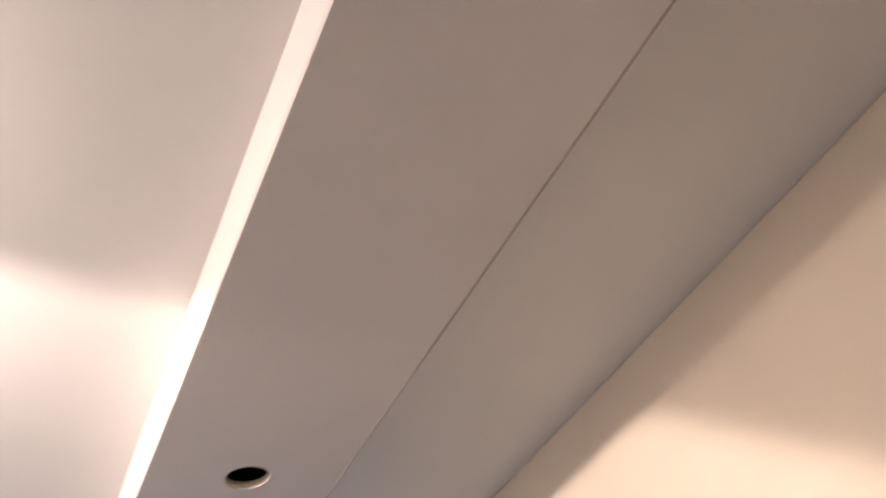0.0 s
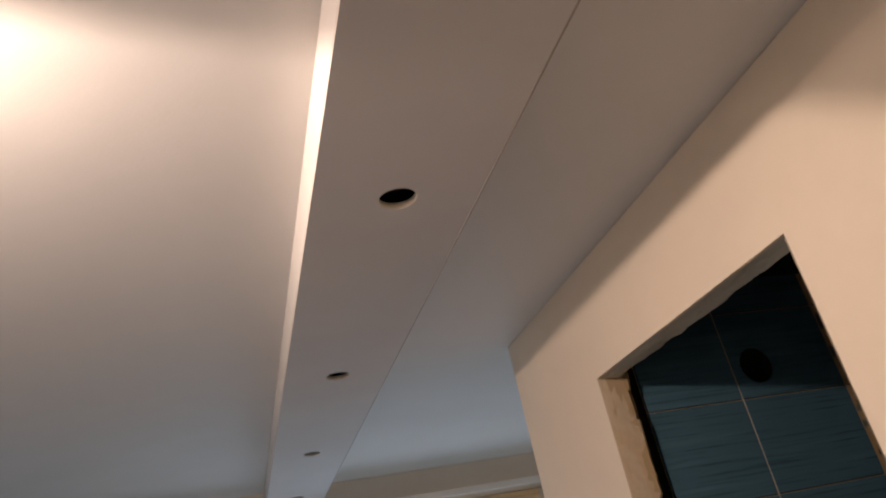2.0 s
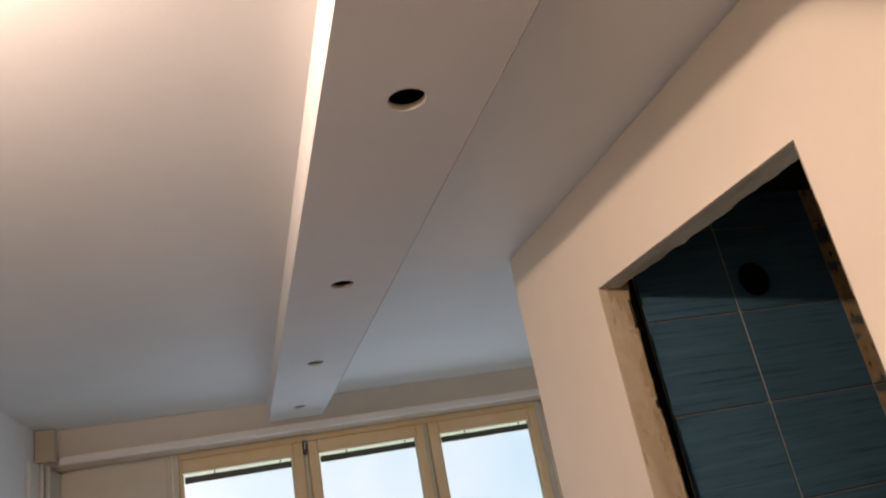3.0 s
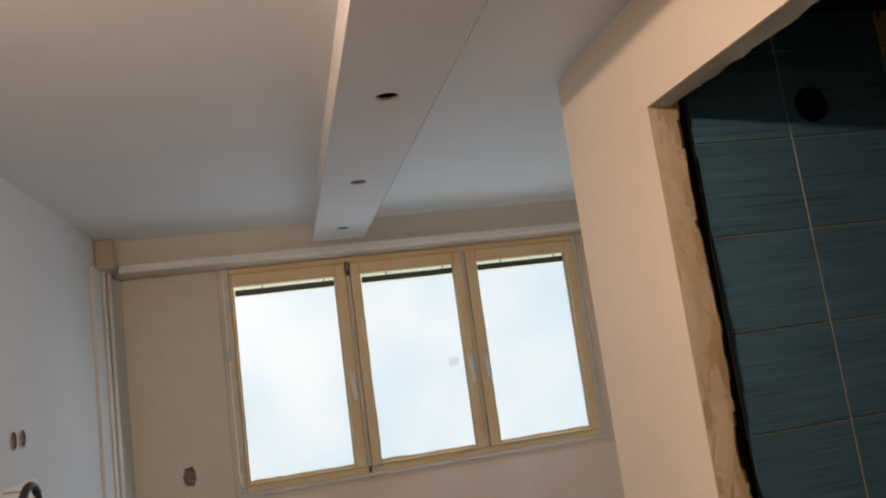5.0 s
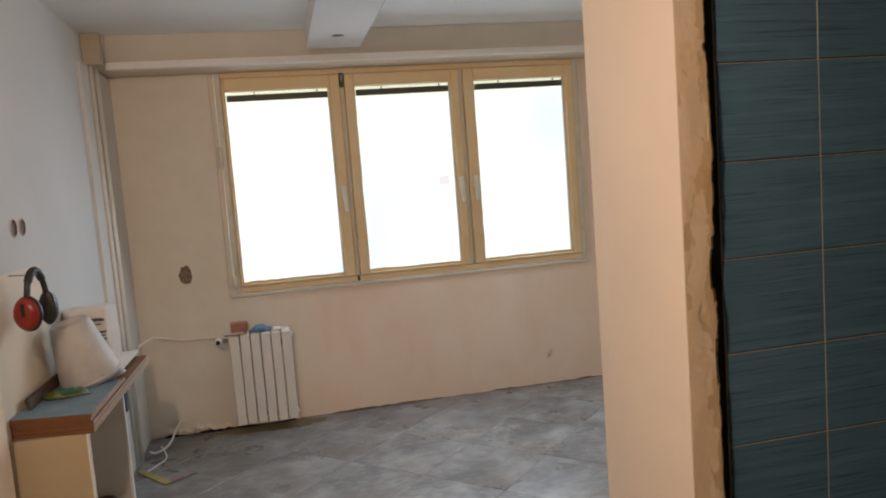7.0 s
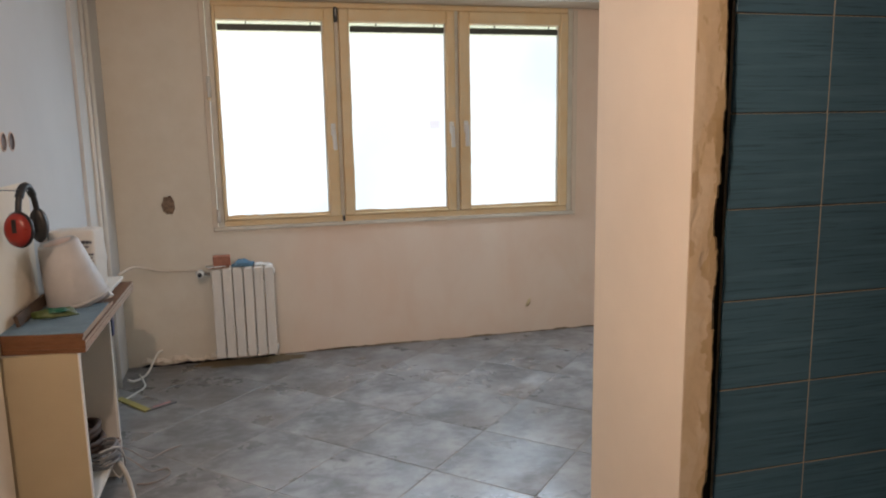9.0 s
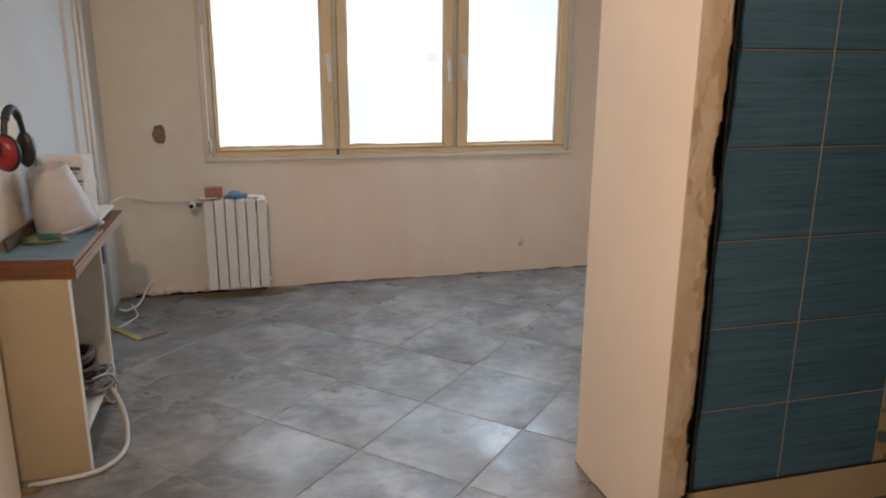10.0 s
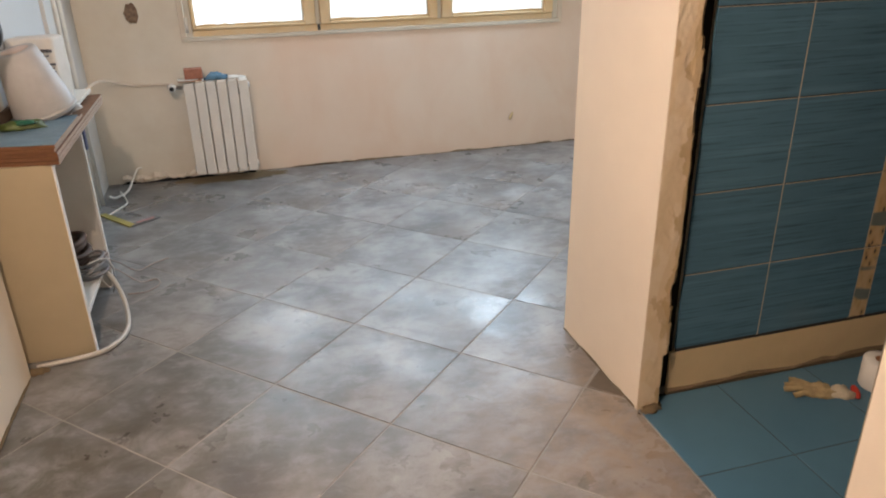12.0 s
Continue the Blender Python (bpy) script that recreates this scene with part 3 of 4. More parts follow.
# ---- window ----
def torn_tape(p, q, inward, y, wide, seed):
    """A strip of tape from p to q in the window plane, uneven on the glass side."""
    bm, n = bmesh.new(), 30
    rows = []
    for i in range(n + 1):
        t = i / n
        x, z = p[0] + (q[0] - p[0]) * t, p[1] + (q[1] - p[1]) * t
        w = wide * (1 + 0.8 * noise.noise(Vector((3.1 * t, seed, 0))) + 0.5 * noise.noise(Vector((17 * t, seed, 4))))
        a, b = (x - 0.012 * inward[0], z - 0.012 * inward[1]), (x + w * inward[0], z + w * inward[1])
        rows.append([bm.verts.new((u, v, c)) for (u, c) in (a, b) for v in (y, y + 0.0025)])
    for r0, r1 in zip(rows, rows[1:]):
        for i, j in ((0, 2), (2, 3), (3, 1), (1, 0)):
            bm.faces.new((r0[i], r0[j], r1[j], r1[i]))
    bmesh.ops.recalc_face_normals(bm, faces=bm.faces[:])
    return bm


def window():
    w = tagged(new("window_1"), "three-sash window with tape-covered frame and milky panes", "window", kind="structure")
    y0, y1 = YN - 0.012, YN + 0.06
    X0, X1, Z0, Z1 = -0.557, 1.743, 0.833, 2.156
    f = 0.035
    for a in ((X0, X0 + f, Z0, Z1), (X1 - f, X1, Z0, Z1)):
        part("frame_side", boxed(a[0], a[1], y0, y1, a[2], a[3], bevel=0.004), DUSTY, w, "dusty white frame side")
    for z0, z1 in ((Z0, Z0 + f), (Z1 - f, Z1)):
        part("frame_rail", boxed(X0 + f, X1 - f, y0, y1, z0, z1, bevel=0.004), FRAME, w)
    for x in (0.196, 0.948):
        part("mullion", boxed(x - 0.012, x + 0.012, y0 + 0.004, y1, Z0 + f, Z1 - f, bevel=0.003), DUSTY, w, "dusty white mullion")
    panes = ((-0.505, 0.119), (0.268, 0.882), (1.030, 1.650))
    sashes = ((X0 + f + 0.002, 0.182), (0.210, 0.934), (0.962, X1 - f - 0.002))
    gz0, gz1 = 0.886, 2.044
    for (gx0, gx1), (sx0, sx1) in zip(panes, sashes):
        sash = part("sash", boxed(sx0, gx0, y0 - 0.014, y1 - 0.01, Z0 + f + 0.002, Z1 - f - 0.002, bevel=0.006), FRAME, w, "yellowish taped sash")
        part("stile", boxed(gx1, sx1, y0 - 0.014, y1 - 0.01, Z0 + f + 0.002, Z1 - f - 0.002, bevel=0.006), FRAME, sash)
        part("rail", boxed(gx0, gx1, y0 - 0.013, y1 - 0.01, Z0 + f + 0.002, gz0, bevel=0.006), FRAME, sash)
        part("rail", boxed(gx0, gx1, y0 - 0.013, y1 - 0.01, gz1, Z1 - f - 0.002, bevel=0.006), FRAME, sash)
        for k, (p, q, inward) in enumerate((((gx0, gz0), (gx1, gz0), (0, 1)), ((gx0, gz0), (gx0, gz1), (1, 0)), ((gx1, gz0), (gx1, gz1), (-1, 0)))):
            part("masking_tape", torn_tape(p, q, inward, y0 + 0.002, (0.012, 0.006, 0.006)[k], int(1000 * gx0) + k), FRAME, sash, "torn yellow masking tape")
        part("glazing_bead", boxed(gx1 - 0.014, gx1 - 0.006, y0 + 0.004, y0 + 0.02, gz0 + 0.008, gz1 - 0.002, bevel=0.002), UPVC, sash, "white glazing bead")
        pane = part("pane", boxed(gx0 + 0.002, gx1 - 0.002, y0 + 0.022, y0 + 0.026, gz0 + 0.002, gz1 - 0.002), PANE, sash, "milky glass pane")
        pane.visible_shadow = False
        rail = part("blind_rail", boxed(gx0 + 0.012, gx1 - 0.012, y0 + 0.006, y0 + 0.020, 1.985, 2.022, bevel=0.003), BLIND, sash, "dark olive rail of a raised blind")
        for k in (0.28, 0.88):
            x = gx0 + (gx1 - gx0) * k
            part("clip", boxed(x - 0.003, x + 0.003, y0 + 0.008, y0 + 0.016, 2.022, 2.038), BLIND, rail)

    def handle(x, z, lean):
        h = part("handle", boxed(x - 0.015, x + 0.015, y0 - 0.024, y0 - 0.014, z - 0.03, z + 0.045, bevel=0.004), GLOSS, w, "white window handle")
        lever = boxed(-0.013, 0.013, y0 - 0.054, y0 - 0.034, -0.118, 0.018, bevel=0.007, segments=2)
        part("lever", moved(lever, pose(x, 0, z, 0, lean, 0)), GLOSS, h)
        part("spindle", boxed(x - 0.009, x + 0.009, y0 - 0.036, y0 - 0.022, z - 0.006, z + 0.014, bevel=0.003), GLOSS, h)
    handle(0.152, 1.395, -4)
    handle(0.905, 1.395, -2)
    handle(1.000, 1.40, 0)
    part("tilt_latch", boxed(0.181, 0.203, y0 - 0.026, y0 - 0.002, 2.04, 2.125, bevel=0.004), DARK, w, "dark metal corner latch")
    part("tilt_latch", boxed(0.187, 0.197, y0 - 0.034, y0 - 0.026, 2.07, 2.115, bevel=0.003), STEEL, w)
    part("hinge_cover", tubed([(-0.560, y0 - 0.012, 1.60), (-0.560, y0 - 0.012, 1.72)], 0.012), WHITE, w, "", True)
    part("hinge_cover", tubed([(-0.552, y0 - 0.012, 0.86), (-0.552, y0 - 0.012, 0.94)], 0.010), WHITE, w, "", True)
    part("window_stop", boxed(0.190, 0.204, y0 - 0.030, y0 - 0.002, 0.838, 0.872, bevel=0.003), DARK, w, "small dark window stop")
    part("hinge_cover", boxed(-0.572, -0.552, y0 - 0.020, y0 - 0.002, 1.585, 1.640, bevel=0.004), FRAME, w, "taped hinge")
    part("sticker", boxed(0.77, 0.835, y0 + 0.0185, y0 + 0.0215, 1.40, 1.45), tint_material(), w, "faded pink sticker on the glass")
    # plaster reveal with a white drip of filler round the frame
    part("window_sill", boxed(X0 - 0.03, X1 + 0.02, YN - 0.012, YN - 0.001, Z0 - 0.026, Z0 - 0.002, bevel=0.004), DUSTY, w, "thin pale plaster ledge")
    part("side_trim", boxed(X0 - 0.034, X0 - 0.003, YN - 0.008, YN - 0.001, Z0 - 0.03, 2.145, bevel=0.003), LINTEL, w)
    part("side_trim", boxed(X1 + 0.003, X1 + 0.035, YN - 0.008, YN - 0.001, Z0 - 0.03, 2.145, bevel=0.003), LINTEL, w)


window()
bm = boxed(-0.75, 1.95, YN + 0.30, YN + 0.31, 0.6, 2.012)
tagged(part("backdrop", bm, DAY), "bright milky overcast daylight", "daylight", kind="structure")
bm = boxed(-0.75, 1.95, YN + 0.30, YN + 0.31, 2.013, 2.4)
g = bpy.data.materials.new("pale_green_daylight")
g.use_nodes = True
g.node_tree.nodes["Principled BSDF"].inputs["Emission Color"].default_value = (0.62, 0.80, 0.62, 1)
g.node_tree.nodes["Principled BSDF"].inputs["Emission Strength"].default_value = 0.6
tagged(part("backdrop_foliage", bm, g), "pale green daylight from the garden", "daylight", kind="structure")


# ---- risers, feed pipe and radiator ----
riser = thing("heating_riser", "painted heating riser pipes in the room corner", "pipe")
part("pipe", tubed([(-1.121, 4.13, 0.0), (-1.121, 4.13, 2.145)], 0.014, 16), WHITE, riser, "", True)
part("pipe", tubed([(-1.123, 4.03, 0.0), (-1.123, 4.03, 2.145)], 0.011, 14), WHITE, riser, "", True)
part("pipe_cover", boxed(XW + 0.001, -1.062, 3.995, 4.058, 2.147, 2.304, bevel=0.004, segments=2), plaster("ochre_plaster", (0.52, 0.44, 0.33), 0.1, bumps=0.002, rough=0.9), riser, "ochre plaster box at the ceiling")
part("chase", boxed(XW - 0.004, -1.132, 3.86, 4.498, 0.0, 2.145, bevel=0.003, segments=2), plaster("white_chase_paint", (0.68, 0.665, 0.64), 0.06), riser, "white boxed-in chase")
part("feed_pipe", tubed([(-1.078, 4.14, 0.640), (-1.03, 4.28, 0.652), (-0.97, 4.44, 0.612), (-0.90, 4.486, 0.585), (-0.75, 4.487, 0.578), (-0.69, 4.47, 0.577), (-0.674, 4.41, 0.576)], 0.0068, 12), LINTEL, riser, "wall-coloured feed pipe", True)
part("return_pipe", tubed([(-1.078, 4.13, 0.045), (-1.05, 4.18, 0.020), (-1.0, 4.28, 0.022), (-0.975, 4.42, 0.06), (-0.955, 4.484, 0.088), (-0.93, 4.492, 0.09)], 0.0068, 12), WHITE, riser, "", True)


def radiator():
    r = thing("radiator", "white six-section aluminium radiator under the window", "radiator")
    x0, x1, n = -0.614, -0.251, 6
    w = (x1 - x0) / n
    for i in range(n):
        a = x0 + i * w
        bm = boxed(a + 0.0034, a + w - 0.0034, 4.352, 4.366, 0.052, 0.596, bevel=0.003, segments=2)
        box(bm, a + 0.008, a + w - 0.008, 4.366, 4.440, 0.07, 0.575, bevel=0.004)
        box(bm, a + 0.005, a + w - 0.005, 4.362, 4.445, 0.565, 0.604 + 0.003 * (i % 2), bevel=0.012, segments=2)
        box(bm, a + 0.006, a + w - 0.006, 4.366, 4.445, 0.045, 0.085, bevel=0.010, segments=2)
        part("section", bm, RAD, r)
    for z in (0.56, 0.08):
        part("header", tubed([(x0 - 0.006, 4.41, z), (x1 + 0.006, 4.41, z)], 0.018, 14), RAD, r, "", True)
    valve = part("valve", tubed([(-0.700, 4.39, 0.578), (-0.612, 4.41, 0.562)], 0.011, 12), STEEL, r, "thermostat valve", True)
    part("valve_head", tubed([(-0.674, 4.395, 0.575), (-0.674, 4.330, 0.575)], 0.021, 16), WHITE, valve, "white valve head", True)
    part("valve_cap", tubed([(-0.674, 4.331, 0.575), (-0.674, 4.326, 0.575)], 0.013, 14), BLACK, valve, "black cap", True)
    for x in (-0.54, -0.32):
        part("bracket", boxed(x - 0.01, x + 0.01, 4.43, 4.499, 0.50, 0.53), STEEL, r)


radiator()


def floor_film(cx, cy, lx, ly, seed):
    """A thin irregular film laid flat on the floor."""
    bm = bmesh.new()
    ring = ring_points(cx, cy, lx, ly, 40, 0.35, seed)
    bm.faces.new([bm.verts.new((x, min(y, YN - 0.004), 0.0012)) for x, y in ring])
    return bm


# one dark sheet for the soot and the radiator's shadow
structure("soot_and_shade", floor_film(-0.42, 4.43, 0.31, 0.10, 6), DIRT, "dark soot and painted shade on the floor under the radiator", "dirt")

tray = thing("cardboard_piece", "scrap of brown cardboard on the radiator", "cardboard", at=(-0.575, 4.39, 0.6045), turn=8)
part("sheet", boxed(-0.065, 0.065, -0.045, 0.045, 0.0, 0.006, bevel=0.002), CARDBOARD, tray)
part("sheet", moved(boxed(-0.055, 0.05, -0.04, 0.04, 0.0, 0.004), pose(-0.01, 0.0, 0.0065, 0, 0, 7)), PAPER, tray)
b = thing("sponge_block", "dusty pink grout sponge block", "sponge", at=(-0.55, 4.395, 0.6155), turn=4)
part("block", boxed(-0.050, 0.050, -0.030, 0.030, 0.0, 0.058, bevel=0.005, segments=2), BRICK, b)


def crumple(length, width, height, seed, n=18):
    """A crumpled mound of cloth or foil with an uneven outline."""
    bm = bmesh.new()
    bmesh.ops.create_uvsphere(bm, u_segments=n, v_segments=n // 2, radius=1.0)
    for v in bm.verts:
        k = 1 + 0.45 * noise.noise(v.co * 1.7 + Vector((seed, 0, 0))) + 0.2 * noise.noise(v.co * 5 + Vector((0, seed, 0)))
        v.co = Vector((v.co.x * length * k / 2, v.co.y * width * k / 2, max(v.co.z, -0.0) * height * k))
    return bm


rag = thing("cloth_rag", "crumpled blue cleaning cloth on the radiator", "cloth", at=(-0.43, 4.39, 0.605), turn=0)
part("cloth", crumple(0.12, 0.07, 0.035, 4), BLUERAG, rag, "", True)
rag = thing("plaster_scraps", "white crumbs of paper on the radiator", "paper scrap", at=(-0.315, 4.39, 0.605))
part("paper", crumple(0.11, 0.05, 0.016, 9), PAPER, rag, "", True)

# ---- low cupboard with a stack of worktop offcuts ----
CX0, CX1, CY0, CY1 = XW + 0.002, -0.915, 2.440, 3.33
cup = thing("low_cupboard", "open cream laminate cupboard carcass against the wall", "cupboard")
part("end_panel", boxed(CX0, CX1 - 0.003, CY0, CY0 + 0.018, 0.0, 0.700, bevel=0.001), PANEL, cup)
part("edge_strip", boxed(CX1 - 0.0028, CX1 + 0.0012, CY0 - 0.0025, CY0 + 0.021, 0.0, 0.700), EDGE, cup, "white edge strip")
part("back_panel", boxed(CX0, CX0 + 0.006, CY0 + 0.019, CY1 - 0.02, 0.06, 0.700), PANEL_IN, cup)
part("end_panel", boxed(CX0, CX1 - 0.018, CY1 - 0.32, CY1 - 0.302, 0.0, 0.700, bevel=0.001), PANEL_IN, cup)
part("edge_strip", boxed(CX1 - 0.0178, CX1 - 0.010, CY1 - 0.321, CY1 - 0.301, 0.0, 0.700), EDGE, cup, "white edge strip")
part("shelf", boxed(CX0 + 0.007, CX1 - 0.004, CY0 + 0.019, CY1 - 0.322, 0.140, 0.158, bevel=0.001), EDGE, cup, "white bottom shelf")
part("top_rail", boxed(CX1 - 0.03, CX1 - 0.004, CY0 + 0.019, CY1 - 0.322, 0.68, 0.699), EDGE, cup)

top = thing("worktop_offcuts", "stack of blue-topped worktop offcuts with brown edges", "worktop")
rnd = random.Random(5)


def slanted(bm):
    """The near end of the boards is sawn at a slant."""
    for v in bm.verts:
        if v.co.y < CY0 + 0.05:
            v.co.y += 0.17 * (CX1 + 0.024 - v.co.x)
    bm.normal_update()
    for f in bm.faces:
        f.material_index = 1 if f.normal.x > 0.9 else 0
    return bm


for i in range(5):
    z0 = 0.7005 + i * 0.0135
    dx, dy = rnd.uniform(-0.004, 0.004), rnd.uniform(-0.006, 0.006)
    if i == 4:
        part("board", slanted(boxed(CX0 + 0.001, CX1 + 0.024, CY0 - 0.016, 2.86, z0, z0 + 0.0115, bevel=0.001)), [CHIPX, CHIP_DUSTY], top)
        part("laminate", slanted(boxed(CX0 + 0.001, CX1 + 0.024, CY0 - 0.016, 2.86, z0 + 0.0117, z0 + 0.0132)), BLUETOP, top, "dusty blue laminate")
    else:
        part("board", slanted(boxed(CX0 + 0.001, CX1 + 0.024 + dx, CY0 - 0.016 + dy, 3.39 + 2 * dy - (0.45 - 0.012 if i == 3 else 0), z0, z0 + 0.0131, bevel=0.001)), [CHIPX, CHIP_DUSTY], top)

part("dusty_sheet", boxed(CX0 + 0.001, CX1 - 0.012, 2.93, 3.40, 0.7548, 0.7680, bevel=0.001), WHITE, top, "dusty white board")
part("hinge_plate", boxed(CX1 - 0.0098, CX1 - 0.004, CY1 - 0.300, CY1 - 0.262, 0.590, 0.668, bevel=0.001), NAVY, cup, "navy blue plate")

# painted lower zone of the west wall, thicker in the hall
structure("trim", boxed(XW + 0.0005, XW + 0.0025, 2.346, 2.945, 0.70, 1.228, bevel=0.0008), WALL, "cream painted splash zone above the cupboard", "wall panel")
structure("trim", boxed(XW + 0.0005, XW + 0.038, YS + 0.002, 2.345, 0.0005, 1.228, bevel=0.002), WALL, "cream painted lower part of the hall wall", "wall panel")

# low dark strip along the wall, behind the things on the worktop
board = thing("dark_wall_strip", "dark brown strip against the wall behind the worktop", "board")
part("low_strip", moved(boxed(0, 0.012, -0.24, 0.20, 0, 0.038), pose(XW + 0.03, 2.80, 0.768, 0, -14, 0)), DARK_BROWN, board)

# bucket lying upside down, paper sack behind, packet in front
bucket = thing("plastic_bucket", "dusty white plastic bucket turned upside down", "bucket", at=(-1.004, 2.90, 0.758), turn=0)
bucket.scale = (0.96, 0.96, 1.0)
LEAN = pose(0.004, 0, 0.012, 8, -12, 0)
part("shell", moved(lathe([(0.096, 0.0), (0.107, 0.003), (0.111, 0.012), (0.111, 0.035), (0.105, 0.07), (0.090, 0.15), (0.078, 0.216), (0.073, 0.236), (0.066, 0.245), (0.056, 0.243), (0.0, 0.2425)], 40), LEAN), BUCKET, bucket, "", True)
part("base_disc", moved(lathe([(0.0, 0.0), (0.046, 0.0), (0.050, 0.001), (0.046, 0.002), (0.0, 0.002)], 32), LEAN @ pose(0, 0, 0.2432)), PINKISH, bucket, "pinkish bottom", True)
part("rim", moved(lathe([(0.111, 0.012), (0.117, 0.015), (0.117, 0.022), (0.111, 0.025)], 40), LEAN), BUCKET, bucket, "", True)
part("lip_tab", moved(crumple(0.075, 0.055, 0.02, 61), pose(0.088, 0.03, 0.012, 0, -12, 30)), BUCKET, bucket, "torn plastic flap", True)


def sack():
    s = thing("paper_sack", "crumpled white paper sack with dark print", "sack", at=(-1.048, 3.165, 0.7690), turn=-12)
    bm = boxed(-0.090, 0.090, -0.055, 0.055, 0.0, 0.250, bevel=0.014, segments=3)
    bmesh.ops.subdivide_edges(bm, edges=bm.edges[:], cuts=3, use_grid_fill=True)
    for v in bm.verts:
        if v.co.z > 0.01:
            v.co += Vector((noise.noise(v.co * 14), noise.noise(v.co * 14 + Vector((5, 0, 0))), 0.6 * noise.noise(v.co * 11 + Vector((0, 7, 0))))) * 0.010
    part("bag", bm, PAPER, s, "", True)
    rnd = random.Random(12)
    for z, h, x1 in ((0.196, 0.011, 0.080), (0.180, 0.006, 0.070), (0.148, 0.007, 0.084), (0.134, 0.005, 0.078), (0.120, 0.005, 0.082), (0.104, 0.005, 0.074)):
        x = 0.018 + 0.012 * rnd.random()
        while x < x1:
            w = rnd.uniform(0.005, 0.014)
            part("print_bar", boxed(x, min(x + w, x1 + 0.004), -0.0675, -0.059, z, z + h * rnd.uniform(0.8, 1.2)), INK, s, "dark print bar")
            x += w + rnd.uniform(0.003, 0.006)


sack()
pk = thing("foil_packet", "open green foil packet on the worktop", "packet", at=(-1.045, 2.70, 0.7692), turn=15)
part("bag", crumple(0.145, 0.10, 0.026, 21), GREEN, pk, "", True)
part("opening", moved(crumple(0.075, 0.05, 0.012, 5), pose(0.012, -0.018, 0.017)), GREEN2, pk, "emerald inside of the packet", True)

# ear defenders hanging on the wall
ear = thing("ear_defenders", "red and black ear defenders hanging on the wall", "ear defenders", at=(-1.062, 2.605, 1.095), turn=-14)
ear.scale = (1.22, 1.22, 1.22)
arc = [(0.0, 0.046 * math.cos(a) , 0.02 + 0.092 * math.sin(a)) for a in [math.pi * k / 8 for k in range(9)]]
band = part("headband", tubed(arc, 0.008, 10), BLACK, ear, "black headband", True)
part("padding", tubed(arc[2:7], 0.011, 10), BLACK, band, "", True)
for y, mat, lab in ((-0.046, RED, "red ear cup"), (0.046, BLACK, "black ear cup")):
    cup_bm = lathe([(0.0, 0.0), (0.022, 0.0), (0.036, 0.008), (0.040, 0.02), (0.040, 0.03), (0.0, 0.03)], 28)
    sgn = 1 if y > 0 else -1
    slim = 0.9 if mat is RED else 0.55
    c = part("ear_cup", moved(cup_bm, Matrix.Translation((0.0, y + sgn * 0.026, 0.0)) @ pose(0, 0, 0, 90 * sgn, 0, 0) @ Matrix.Diagonal((slim, 1.15, 1, 1))), mat, ear, lab, True)
    if mat is RED:
        part("cup_slot", moved(boxed(-0.006, 0.006, -0.030, 0.006, -0.0012, 0.004, bevel=0.001), Matrix.Translation((0.0, y + sgn * 0.026, 0.0)) @ pose(0, 0, 0, 90 * sgn, 0, 0)), BLACK, c, "black band fitting")
    cush = lathe([(0.018, 0.0), (0.030, -0.003), (0.041, 0.004), (0.043, 0.012), (0.039, 0.02), (0.018, 0.02)], 28)
    part("cushion", moved(cush, Matrix.Translation((0.0, y - sgn * 0.004, 0.0)) @ pose(0, 0, 0, 90 * sgn, 0, 0) @ Matrix.Diagonal((slim, 1.15, 1, 1)) @ pose(0, 0, -0.016)), BLACK, c, "black cushion", True)
part("hook", tubed([(-0.086, 0.0, 0.102), (0.006, 0.0, 0.100)], 0.0018), STEEL, ear)

# two empty socket holes on the west wall
for y in (2.735, 2.822):
    sk = thing("wall_socket_hole", "empty round socket box in the wall", "socket hole", "socket holes", at=(XW, y, 1.376))
    part("rim", moved(lathe([(0.030, 0.0), (0.034, 0.001), (0.034, 0.003), (0.029, 0.003)], 24), pose(0, 0, 0, 0, 90, 0)), PINKISH, sk, "ragged pink rim", True)
    part("inside", moved(lathe([(0.0, 0.0005), (0.0305, 0.0005), (0.0305, 0.002)], 24), pose(0, 0, 0, 0, 90, 0)), COIL_BROWN, sk, "brown inside", True)

# ---- cables in and before the cupboard ----
rnd = random.Random(8)


def coil(name, label, cx, cy, cz, r, wire, turns, mat):
    th = thing(name, label, "cable coil", at=(cx, cy, cz))
    for k in range(turns):
        rr, dz = r * rnd.uniform(0.82, 1.05), k * wire * 1.3
        ox, oy = rnd.uniform(-0.01, 0.01), rnd.uniform(-0.01, 0.01)
        tl = rnd.uniform(-0.012, 0.012)
        pts = [(ox + 0.72 * rr * math.cos(2 * math.pi * i / 14), oy + rr * math.sin(2 * math.pi * i / 14), wire + dz + tl * math.cos(2 * math.pi * i / 14) + abs(tl)) for i in range(15)]
        part("loop", tubed(pts, wire, 8), mat, th, "", True)


coil("hose_coil", "coiled dark brown rubber hose on the shelf", -1.035, 2.90, 0.1585, 0.10, 0.012, 6, COIL_BROWN)
coil("cable_coil", "coil of grey cable lying on the shelf", -0.955, 2.79, 0.1585, 0.085, 0.006, 7, CABLE_GREY)
coil("thin_cable_coil", "coil of pale wires lying on the shelf", -0.940, 2.945, 0.1585, 0.036, 0.004, 4, CABLE_PINK)

